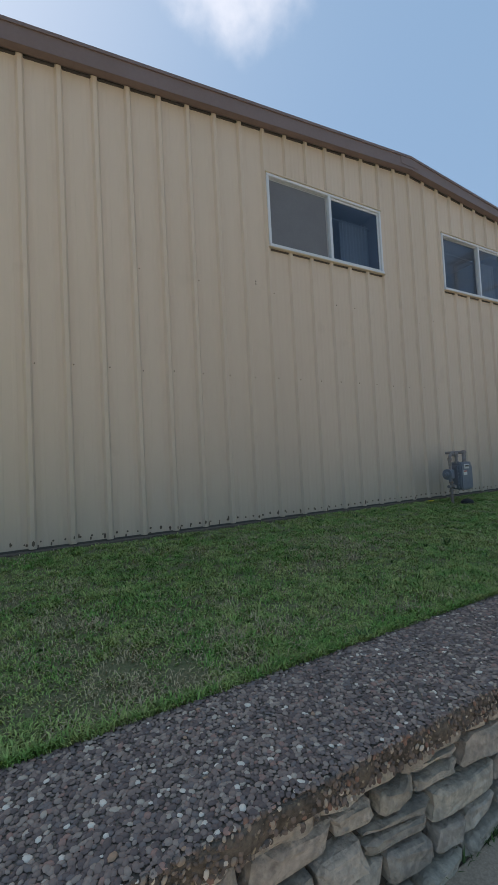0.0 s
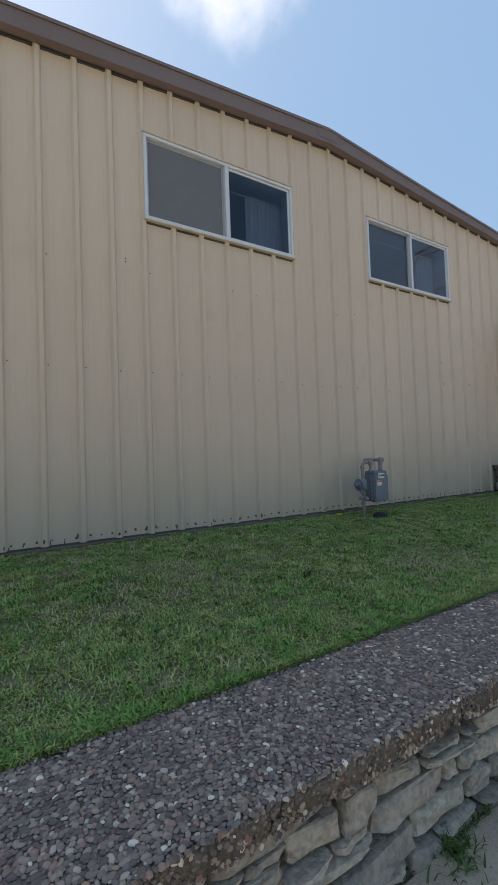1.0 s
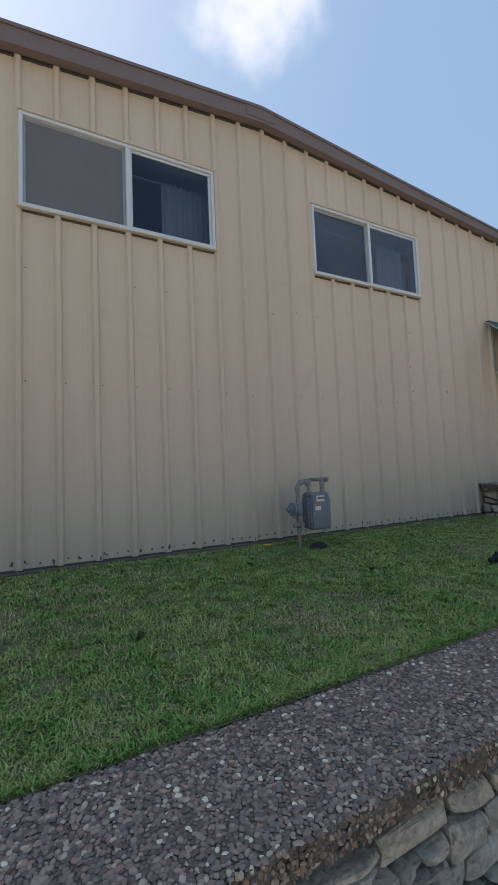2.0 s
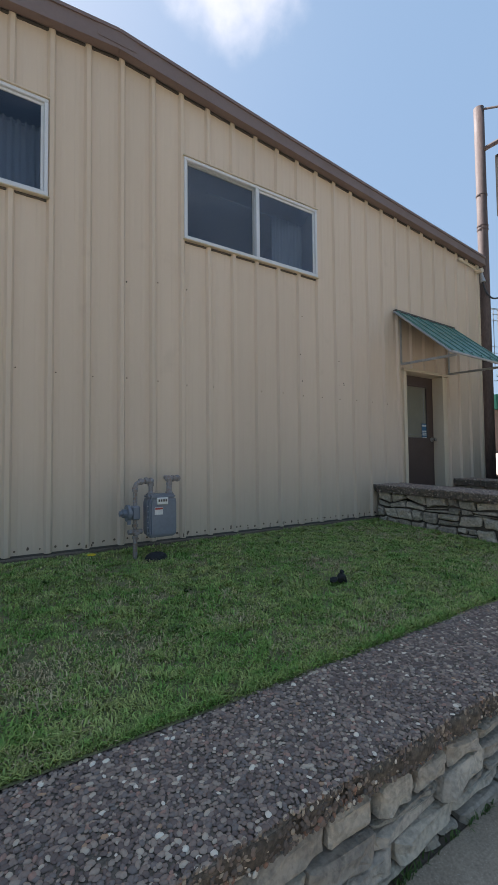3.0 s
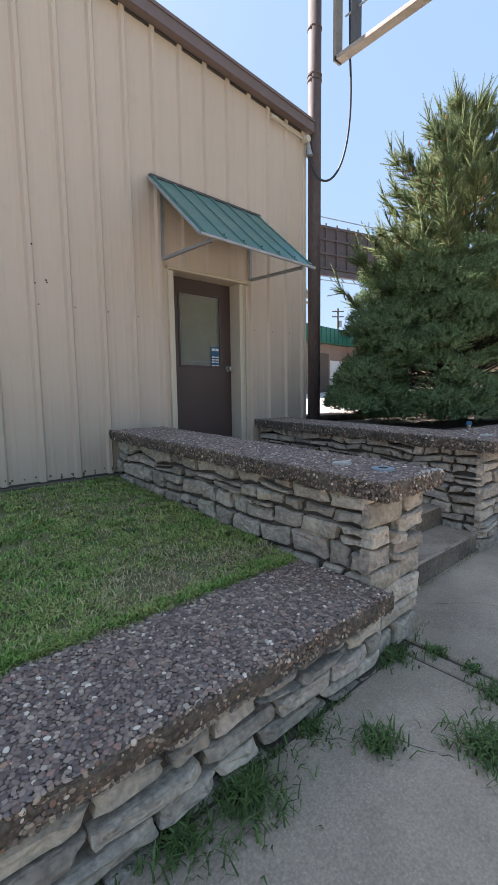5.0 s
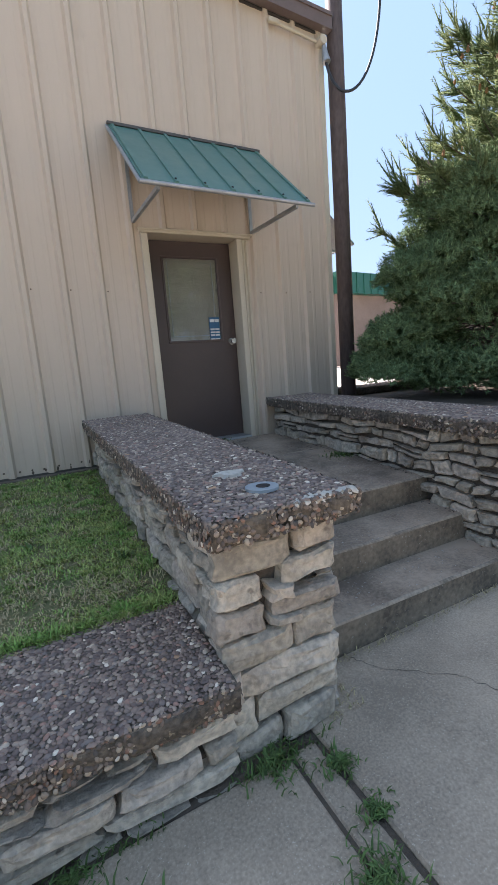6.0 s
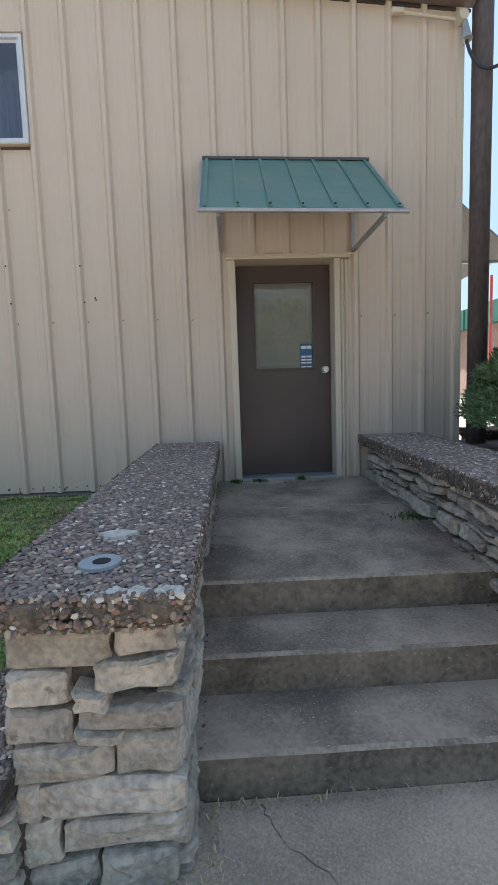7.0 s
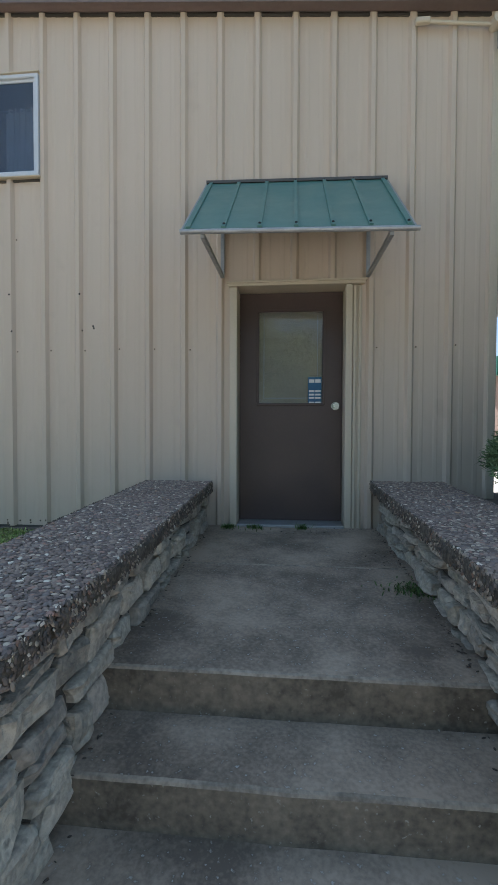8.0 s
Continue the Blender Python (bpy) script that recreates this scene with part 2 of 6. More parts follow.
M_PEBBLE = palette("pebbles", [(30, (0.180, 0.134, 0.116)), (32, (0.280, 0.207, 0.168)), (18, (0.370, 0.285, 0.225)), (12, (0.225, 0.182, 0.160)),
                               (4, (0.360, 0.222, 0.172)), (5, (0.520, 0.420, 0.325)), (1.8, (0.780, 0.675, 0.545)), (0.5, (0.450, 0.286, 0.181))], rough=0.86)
# darker palette for the pebbles in the free edges
M_PEBBLE_EDGE = palette("edge_pebbles", [(30, (0.120, 0.098, 0.082)), (26, (0.185, 0.145, 0.118)), (14, (0.100, 0.088, 0.078)), (12, (0.265, 0.215, 0.165)),
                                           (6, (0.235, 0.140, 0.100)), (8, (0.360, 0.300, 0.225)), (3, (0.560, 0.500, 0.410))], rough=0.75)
M_SOIL = material("soil", (0.130, 0.101, 0.075), (0.066, 0.053, 0.040), rough=1.0, scale=9, fine=70, bump=0.8, bump_dist=0.015)
M_LAWN = material("lawn_soil", (0.115, 0.140, 0.050), (0.210, 0.180, 0.095), rough=1.0, scale=3, fine=60, mottle=1.0, bump=0.8, bump_dist=0.02)
M_GRASS = material("grass_blades", (0.175, 0.320, 0.070), (0.370, 0.415, 0.140), rough=0.65, scale=2.6, fine=13, mottle=1.5, bump=0, spread=0.42, island=True)
M_DRY = material("dry_grass_blades", (0.540, 0.450, 0.265), (0.370, 0.305, 0.175), rough=0.8, scale=3, bump=0, spread=0.4, island=True)
M_WEED = material("weed_leaves", (0.073, 0.147, 0.040), (0.124, 0.171, 0.059), rough=0.6, scale=6, bump=0, spread=0.4, island=True)
M_NEEDLE = material("spruce_needles", (0.108, 0.172, 0.078), (0.152, 0.212, 0.095), rough=0.85, scale=2.5, fine=12, mottle=1.0, bump=0, spread=0.45, island=True)
M_NEEDLE_TOP = material("spruce_needles_light", (0.092, 0.138, 0.058), (0.178, 0.205, 0.084), rough=0.85, scale=1.6, fine=9, mottle=1.2, bump=0, spread=0.40, island=True)
for _m in (M_NEEDLE, M_NEEDLE_TOP, M_GRASS, M_DRY, M_WEED, M_PEBBLE, M_PEBBLE_EDGE):
    _m.node_tree.nodes["Principled BSDF"].inputs["Specular IOR Level"].default_value = 0.2
M_BARK = material("bark", (0.12, 0.09, 0.07), (0.06, 0.05, 0.04), rough=0.95, scale=10, bump=0.8, bump_dist=0.01)
M_CONE = material("spruce_cones", (0.354, 0.177, 0.071), (0.236, 0.118, 0.053), rough=0.7, scale=30, bump=0.3)
M_LEAF = material("tree_leaves", (0.040, 0.085, 0.022), (0.07, 0.12, 0.03), rough=0.6, scale=1, bump=0, spread=0.4, island=True)
M_POLE = material("pole_paint", (0.071, 0.050, 0.047), (0.124, 0.094, 0.087), rough=0.8, scale=5, fine=40, stretch=(1, 1, 0.3), mottle=1.0, bump=0.1)
M_SIGN = material("sign_paint", (0.354, 0.313, 0.260), (0.189, 0.147, 0.118), rough=0.6, scale=6, fine=40, bump=0.1)
M_DARK_STEEL = material("dark_steel", (0.100, 0.090, 0.080), rough=0.5, metal=0.3, scale=8)
M_CABLE = material("cable_rubber", (0.035, 0.04, 0.05), rough=0.6, scale=20, bump=0)
M_METER = material("meter_paint", (0.185, 0.205, 0.245), (0.135, 0.150, 0.180), rough=0.5, scale=6, fine=40, bump=0.08)
M_PIPE = material("gas_pipe_paint", (0.248, 0.271, 0.307), (0.224, 0.153, 0.106), rough=0.6, scale=14, mottle=1.0, bump=0.15)
M_PAPER = material("label_paper", (0.72, 0.72, 0.70), rough=0.6, scale=8, bump=0)
M_RED = material("label_red", (0.413, 0.059, 0.047), rough=0.6, scale=8, bump=0)
M_BLACK = material("black_plastic", (0.012, 0.012, 0.014), rough=0.7, scale=20)
M_BLUE = material("sticker_blue", (0.021, 0.112, 0.224), rough=0.5, scale=8, bump=0)
M_YELLOW = material("yellow_petals", (0.75, 0.55, 0.02), rough=0.6, scale=20, bump=0)
M_RUST = material("screw_rust", (0.153, 0.112, 0.083), rough=0.8, scale=40, bump=0)
M_DISC = material("disc_metal", (0.40, 0.47, 0.51), (0.32, 0.37, 0.41), rough=0.5, metal=0.4, scale=15)
M_WHITE_SPOT = material("white_patch", (0.60, 0.555, 0.48), (0.42, 0.385, 0.33), rough=0.8, scale=40, mottle=1)
M_BRICK = material("brick", (0.26, 0.185, 0.148), (0.21, 0.145, 0.115), rough=0.9, scale=1.2, fine=16, mottle=1.0, bump=0.2, spread=0.15)
M_LOT = material("lot_concrete", (0.52, 0.48, 0.42), (0.44, 0.41, 0.36), rough=0.95, scale=0.3, fine=6, mottle=1.0, bump=0.1)
# unseen street surface, kept pale so that it bounces sun onto the wall
M_ASPHALT = material("street_bounce", (0.40, 0.365, 0.315), (0.33, 0.305, 0.262), rough=0.95, scale=1, fine=80, bump=0.3)
M_GROUND = material("ground_grass", (0.075, 0.10, 0.035), (0.10, 0.10, 0.05), rough=1.0, scale=0.4, fine=8, bump=0.3)
M_BILL = material("billboard_steel", (0.075, 0.055, 0.055), (0.11, 0.08, 0.075), rough=0.7, scale=0.5, fine=3, stretch=(0.2, 0.2, 3), mottle=1.0)
M_GARAGE = material("garage_paint", (0.68, 0.68, 0.66), rough=0.6, scale=1)


# ---- building blocks ----
ORIGIN = {}


def thing(name, at, label, category, group="", kind=""):
    ob = new(name)
    ob.location, ob.empty_display_size = at, 0.1
    ORIGIN[ob] = Vector(at)
    return tagged(ob, label, category, group, kind)


def finish(me, mat, smooth):
    me.materials.append(mat)
    if smooth:
        me.polygons.foreach_set("use_smooth", [True] * len(me.polygons))
    me.update()


def part(name, bm, mat, parent=None, label="", smooth=False, at=None):
    """Links a bmesh, built in world coordinates, as one mesh under its parent (or on its own)."""
    o = ORIGIN[parent] if parent is not None else Vector(at if at is not None else (0, 0, 0))
    bmesh.ops.translate(bm, verts=bm.verts, vec=-o)
    me = bpy.data.meshes.new(name)
    bm.to_mesh(me)
    bm.free()
    finish(me, mat, smooth)
    ob = new(name, me)
    ORIGIN[ob] = o
    if parent is not None:
        ob.parent = parent
    else:
        ob.location = o
    if label:
        ob["label"] = label
    return ob


def box(x0, x1, y0, y1, z0, z1, bevel=0.0, bm=None, seg=1):
    bm = bm or bmesh.new()
    m = Matrix.Translation(((x0 + x1) / 2, (y0 + y1) / 2, (z0 + z1) / 2)) @ Matrix.Diagonal((abs(x1 - x0), abs(y1 - y0), abs(z1 - z0), 1))
    r = bmesh.ops.create_cube(bm, size=1, matrix=m)
    if bevel:
        es = {e for v in r["verts"] for e in v.link_edges}
        bmesh.ops.bevel(bm, geom=list(es), offset=bevel, segments=seg, affect="EDGES")
    return bm


def prism(poly, y0, y1, bm=None):
    """A polygon in x and z, drawn out along y."""
    bm = bm or bmesh.new()
    a = [bm.verts.new((x, y0, z)) for x, z in poly]
    b = [bm.verts.new((x, y1, z)) for x, z in poly]
    n = len(poly)
    bm.faces.new(a)
    bm.faces.new(b[::-1])
    for i in range(n):
        bm.faces.new((a[i], b[i], b[(i + 1) % n], a[(i + 1) % n]))
    bmesh.ops.recalc_face_normals(bm, faces=bm.faces)
    return bm


def tube(points, radius, bm=None, sides=10, taper=None):
    """A round bar along points."""
    bm = bm or bmesh.new()
    pts = [Vector(p) for p in points]
    rings = []
    u = None
    for i, p in enumerate(pts):
        d = (pts[min(i + 1, len(pts) - 1)] - pts[max(i - 1, 0)]).normalized()
        if u is None:
            u = d.cross(Vector((0, 0, 1)))
            u = u.normalized() if u.length > 0.05 else d.cross(Vector((1, 0, 0))).normalized()
        else:
            u = (u - d * u.dot(d)).normalized()
        v = d.cross(u)
        r = radius if taper is None else radius + (taper - radius) * i / (len(pts) - 1)
        rings.append([bm.verts.new(p + (u * math.cos(a) + v * math.sin(a)) * r) for a in [2 * math.pi * k / sides for k in range(sides)]])
    for a, b in zip(rings, rings[1:]):
        for k in range(sides):
            bm.faces.new((a[k], a[(k + 1) % sides], b[(k + 1) % sides], b[k]))
    bm.faces.new(rings[0][::-1])
    bm.faces.new(rings[-1])
    return bm


def bar(p, q, w, h, bm=None):
    """A flat bar from p to q."""
    bm = bm or bmesh.new()
    p, q = Vector(p), Vector(q)
    d = (q - p).normalized()
    u = d.cross(Vector((0, 0, 1)))
    u = u.normalized() if u.length > 0.05 else Vector((1, 0, 0))
    v = u.cross(d)
    c = [[bm.verts.new(o + u * a * w / 2 + v * b * h / 2) for a, b in ((-1, -1), (1, -1), (1, 1), (-1, 1))] for o in (p, q)]
    for k in range(4):
        bm.faces.new((c[0][k], c[0][(k + 1) % 4], c[1][(k + 1) % 4], c[1][k]))
    bm.faces.new(c[0][::-1])
    bm.faces.new(c[1])
    bmesh.ops.recalc_face_normals(bm, faces=bm.faces)
    return bm


def soup(name, verts, tris, mat, parent=None, smooth=False, at=(0, 0, 0)):
    """A mesh from arrays of vertices and triangles."""
    o = np.array(ORIGIN[parent] if parent is not None else at)
    me = bpy.data.meshes.new(name)
    verts = np.asarray(verts, dtype=np.float32) - o.astype(np.float32)
    tris = np.asarray(tris, dtype=np.int32)
    me.vertices.add(len(verts))
    me.vertices.foreach_set("co", verts.ravel())
    me.loops.add(tris.size)
    me.loops.foreach_set("vertex_index", tris.ravel())
    me.polygons.add(len(tris))
    me.polygons.foreach_set("loop_start", np.arange(0, tris.size, 3, dtype=np.int32))
    me.polygons.foreach_set("loop_total", np.full(len(tris), 3, dtype=np.int32))
    me.materials.append(mat)
    if smooth:
        me.polygons.foreach_set("use_smooth", np.ones(len(tris), dtype=bool))
    me.update(calc_edges=True)
    me.validate()
    ob = new(name, me)
    ORIGIN[ob] = Vector(o)
    if parent is not None:
        ob.parent = parent
    else:
        ob.location = at
    return ob


def strew(tv, tf, locs, mats):
    """Many turned and scaled copies of a template, as arrays."""
    tv, tf = np.asarray(tv, float), np.asarray(tf, int)
    v = np.einsum("nij,kj->nki", mats, tv) + locs[:, None, :]
    f = tf[None] + (np.arange(len(locs)) * len(tv))[:, None, None]
    return v.reshape(-1, 3), f.reshape(-1, 3)


def frames_from(d, rng):
    """Turn matrices whose z axis is each direction d, with a random spin."""
    d = d / np.linalg.norm(d, axis=1, keepdims=True)
    r = rng.normal(size=d.shape)
    u = np.cross(d, r)
    u /= np.linalg.norm(u, axis=1, keepdims=True)
    return np.stack([u, np.cross(d, u), d], axis=2)


# ---- plan ----
WALL = 3.88                   # face of the metal wall
X0, X1 = -0.98, 11.48         # its corners
RIDGE, RIDGE_Z, PITCH = 5.25, 5.70, 0.082
BASE_Z = 1.10
WINDOWS = [(2.845, 4.657, 4.12, 4.975), (5.932, 7.738, 4.115, 4.975)]
DOOR = (9.445, 10.33, 1.15, 3.128)
RIB, RIB_AT = 0.3075, 5.609


def eave(x):
    return RIDGE_Z - PITCH * abs(x - RIDGE)


def walk_z(x):
    """Height of the pavement along the wall."""
    return float(np.interp(x, [-8, 1.5, 6.5, 8.3, 9.2, 14, 30], [0.10, 0.28, 0.40, 0.50, 0.52, 0.58, 0.9]))


def lawn_z(x, y):
    f = min(1, max(0, (y - 1.45) / 2.4))
    edge = 0.838 + 0.0075 * x
    return edge + (1.062 - edge) * f ** 0.9 + 0.012 * noise.noise((x * 1.3, y * 1.3, 0)) * min(1, f * 8)


# ---- ground ----
def grid_sheet(name, xs, ys, zf, mat, label, kind="structure", category="ground"):
    bm = bmesh.new()
    vs = [[bm.verts.new((x, y, zf(x, y))) for x in xs] for y in ys]
    for j in range(len(ys) - 1):
        for i in range(len(xs) - 1):
            bm.faces.new((vs[j][i], vs[j][i + 1], vs[j + 1][i + 1], vs[j + 1][i]))
    return tagged(part(name, bm, mat, smooth=True), label, category, kind=kind)


def ground_z(x, y):
    far = min(1.0, max(0.0, (x - 12.0) / 26.0))
    low = walk_z(x) - 0.12
    rise = 0.85 + 1.35 * far + 0.012 * max(0.0, x - 38.0)
    f = min(1.0, max(0.0, (y - 1.3) / 1.6)) if x > 11 else (1.0 if y > 3.0 else 0.0)
    return low * (1 - f) + (rise if x > 11 else 0.8) * f


ground = grid_sheet("ground", [-400, -100, -30, -8, 0, 6, 11, 12, 14, 18, 24, 30, 38, 50, 80, 140, 400],
                    [-400, -100, -30, -12, -4, 0.9, 1.3, 3.0, 4.6, 8, 14, 24, 40, 80, 150, 400], ground_z, M_GROUND, "dry grassy ground running out to the horizon")
lot = grid_sheet("parking_lot", [11.6, 14, 18, 24, 30, 38, 50, 60], [4.7, 8, 14, 24, 40], lambda x, y: ground_z(x, y) + 0.02, M_LOT, "sunlit pale concrete parking lot beside the building", category="lot")
lot_b = grid_sheet("parking_lot", [16.5, 18, 24, 30, 38, 50], [3.0, 4.7], lambda x, y: ground_z(x, y) + 0.02, M_LOT, "sunlit pale concrete parking lot behind the planter", category="lot")
# out of view; its pale colour serves as a reflector for the shaded wall
road = grid_sheet("road", [-60, -8, 0, 6, 12, 30, 60], [-11, -8, -5, -2.0], lambda x, y: walk_z(x) - 0.1, M_ASPHALT, "unseen street in front of the pavement, coloured pale to bounce sunlight", category="road")

pavement = thing("pavement", (5, -0.5, 0.4), "weathered grey concrete pavement with cracks and joints", "pavement", kind="structure")


def slab(x0, x1, y0, y1, dz=0.0):
    bm = bmesh.new()
    n = max(1, int((x1 - x0) / 0.5))
    top = [[bm.verts.new((x0 + (x1 - x0) * i / n, y, walk_z(x0 + (x1 - x0) * i / n) + dz)) for i in range(n + 1)] for y in (y0, y1)]
    bot = [[bm.verts.new((v.co.x, v.co.y, v.co.z - 0.15)) for v in r] for r in top]
    for i in range(n):
        bm.faces.new((top[0][i], top[0][i + 1], top[1][i + 1], top[1][i]))
        bm.faces.new((top[0][i + 1], top[0][i], bot[0][i], bot[0][i + 1]))
        bm.faces.new((top[1][i], top[1][i + 1], bot[1][i + 1], bot[1][i]))
    for i in (0, n):
        bm.faces.new((top[0][i], top[1][i], bot[1][i], bot[0][i]))
    bmesh.ops.recalc_face_normals(bm, faces=bm.faces)
    es = [e for e in bm.edges if len(e.link_faces) == 2 and e.calc_face_angle() > 0.7]
    bmesh.ops.bevel(bm, geom=es, offset=0.008, segments=1, affect="EDGES")
    return part("slab", bm, M_CONCRETE, pavement)


for i in range(9):
    slab(-6.75 + 1.5 * i, -6.75 + 1.5 * i + 1.488, -1.8, 0.922)
slab(6.75, 8.92, -1.8, 0.925)
slab(8.934, 9.03, -1.8, 0.93, -0.004)
slab(9.052, 10.62, -1.8, 1.235)
slab(10.632, 12.2, -1.8, 1.20)
bm = bmesh.new()
prev = None
for i in range(140):
    x = -6 + 14.92 * i / 139
    cur = [bm.verts.new((x, y, walk_z(x) + dz + 0.006 * noise.noise((x * 6, y * 9, 1)))) for y, dz in ((0.912, -0.014), (0.94, 0.004), (1.02, 0.012))]
    if prev:
        for q in range(2):
            bm.faces.new((prev[q], cur[q], cur[q + 1], prev[q + 1]))
    prev = cur
part("soil_strip", bm, M_SOIL, pavement, "dark soil at the foot of the wall")
bm = box(8.915, 9.06, -1.8, 0.985, 0.40, 0.504)
part("joint_fill", bm, M_SOIL, pavement, "soil and grit in the pavement joint")
for i in range(4):
    slab(12.21 + 1.5 * i, 12.21 + 1.5 * i + 1.488, -1.8, 1.0)
bm = bmesh.new()
for i in range(30):
    box(-8.5 + i, -8.5 + i + 0.99, -2.0, -1.81, walk_z(-8 + i) - 0.3, walk_z(-8 + i) + 0.0, 0.015, bm)
tagged(part("kerb", bm, M_CONCRETE), "worn concrete kerb along the street", "kerb", kind="structure")


def crack(points):
    bm = bmesh.new()
    prev = None
    rng = random.Random(5)
    for a, b in zip(points, points[1:]):
        for k in range(9):
            t = k / 9
            x, y = a[0] + (b[0] - a[0]) * t + rng.uniform(-.008, .008), a[1] + (b[1] - a[1]) * t + rng.uniform(-.008, .008)
            w = rng.uniform(0.0004, 0.0016)
            cur = (bm.verts.new((x - w, y - w, walk_z(x) + 0.0015)), bm.verts.new((x + w, y + w, walk_z(x) + 0.0015)))
            if prev:
                bm.faces.new((prev[0], prev[1], cur[1], cur[0]))
            prev = cur
    return part("crack", bm, M_MORTAR, pavement, "thin dark crack")


crack([(9.42, 1.2), (9.5, 1.05), (9.72, 0.87), (9.78, 0.72), (10.05, 0.55), (10.6, 0.35)])
crack([(8.47, 0.45), (8.40, 0.62), (8.30, 0.70), (8.2, 0.84)])

# ---- metal building ----
building = tagged(new("wall_south"), "beige ribbed metal siding wall in open shade", "wall", kind="structure")
ORIGIN[building] = Vector((0, 0, 0))
OPENINGS = [(a, b, c, d) for a, b, c, d in WINDOWS] + [(DOOR[0] - 0.045, DOOR[1] + 0.13, 0.5, DOOR[3] + 0.03)]


def rib_profile(x0, x1):
    """Depth of the sheet along x: tall ribs with two low ones between."""
    pts = {}
    k0 = int(math.floor((x0 - RIB_AT) / RIB)) - 1
    k1 = int(math.ceil((x1 - RIB_AT) / RIB)) + 1
    for k in range(k0, k1 + 1):
        c = RIB_AT + k * RIB
        for dx, dy in ((-0.036, 0), (-0.016, 0.030), (0.016, 0.030), (0.036, 0), (0.075, 0), (0.086, 0.0022), (0.106, 0.0022), (0.117, 0), (0.190, 0), (0.201, 0.0022), (0.221, 0.0022), (0.232, 0)):
            pts[round(c + dx, 4)] = dy
    xs = sorted(pts)
    ys = [pts[x] for x in xs]
    extra = [x0, x1] + [e for o in OPENINGS for e in o[:2]]
    out = sorted({x for x in xs if x0 < x < x1} | {e for e in extra if x0 <= e <= x1})
    return [(x, float(np.interp(x, xs, ys))) for x in out]


def siding(x0, x1):
    bm = bmesh.new()
    prof = rib_profile(x0, x1)
    for (xa, ya), (xb, yb) in zip(prof, prof[1:]):
        if xb - xa < 1e-4:
            continue
        xm = (xa + xb) / 2
        cuts = sorted((max(o[2], BASE_Z), o[3]) for o in OPENINGS if o[0] < xm < o[1])
        lows, z = [], BASE_Z
        for c, d in cuts:
            if c > z:
                lows.append((z, c))
            z = d
        lows.append((z, None))
        for za, zb in lows:
            ta, tb = (zb, zb) if zb else (eave(xa), eave(xb))
            q = [bm.verts.new(p) for p in ((xa, WALL - ya, za), (xb, WALL - yb, za), (xb, WALL - yb, tb), (xa, WALL - ya, ta))]
            bm.faces.new(q)
    bmesh.ops.remove_doubles(bm, verts=bm.verts, dist=1e-4)
    return part("panel", bm, M_SIDING, building)


edges = [X0]
k = math.ceil((X0 - RIB_AT) / RIB / 3) * 3
while RIB_AT + k * RIB + 0.05 < X1:
    edges.append(RIB_AT + k * RIB + 0.05)
    k += 3
edges.append(X1)
edges = [e for i, e in enumerate(edges) if i == 0 or e - edges[i - 1] > 0.05]
for a, b in zip(edges, edges[1:]):
    siding(a, b)

# inner wall body with its openings, side and rear walls, roof
bm = bmesh.new()
cols = sorted({X0 + 0.01, X1 - 0.01, RIDGE} | {e for o in OPENINGS for e in o[:2]})
for a, b in zip(cols, cols[1:]):
    m = (a + b) / 2
    z = 0.6
    spans = []
    for o in sorted(o for o in OPENINGS if o[0] < m < o[1]):
        if o[2] > z:
            spans.append((z, o[2]))
        z = o[3]
    for za, zb in spans:
        prism([(a, za), (b, za), (b, zb), (a, zb)], WALL + 0.012, WALL + 0.17, bm)
    prism([(a, z), (b, z), (b, eave(b) - 0.01), (a, eave(a) - 0.01)], WALL + 0.012, WALL + 0.17, bm)
tagged(part("wall_body", bm, M_ROOM, building), "")
bm = box(X0, X1, WALL - 0.035, WALL + 0.17, 0.55, BASE_Z - 0.012, 0.01)
tagged(part("foundation", bm, M_FOOTING), "low grey concrete footing under the metal wall", "footing", kind="structure")
DEPTH = 18.0
for nm, xa, xb in (("wall_west", X0, X0 + 0.15), ("wall_east", X1 - 0.15, X1)):
    bm = box(xa, xb, WALL + 0.18, WALL + DEPTH, 0.6, eave(X1) - 0.02)
    for i in range(int(DEPTH / RIB)):
        y = WALL + 0.3 + i * RIB
        out = xa - 0.03 if nm == "wall_west" else xb + 0.03
        box(min(out, (xa + xb) / 2), max(out, (xa + xb) / 2), y - 0.03, y + 0.03, 0.9, eave(X1) - 0.03, 0, bm)
    tagged(part(nm, bm, M_SIDING), "beige ribbed metal side wall", "wall", kind="structure")
bm = prism([(X0, 0.6), (X1, 0.6), (X1, eave(X1) - 0.02), (RIDGE, eave(RIDGE) - 0.02), (X0, eave(X0) - 0.02)], WALL + DEPTH, WALL + DEPTH + 0.15)
tagged(part("wall_north", bm, M_SIDING), "beige metal rear wall", "wall", kind="structure")
bm = bmesh.new()
RX0, RX1 = X0 - 0.16, X1 + 0.075
prism([(RX0, eave(RX0) + 0.02), (RIDGE, RIDGE_Z + 0.02), (RX1, eave(RX1) + 0.02), (RX1, eave(RX1) + 0.10), (RIDGE, RIDGE_Z + 0.10), (RX0, eave(RX0) + 0.12)], WALL - 0.06, WALL + DEPTH + 0.2, bm)
tagged(part("roof", bm, M_ROOF), "low-pitched metal gable roof", "roof", kind="structure")
trim = thing("roof_trim", (RIDGE, WALL - 0.1, RIDGE_Z), "dark brown metal rake trim along the gable edge", "trim", kind="structure")
T_LOW = -0.012


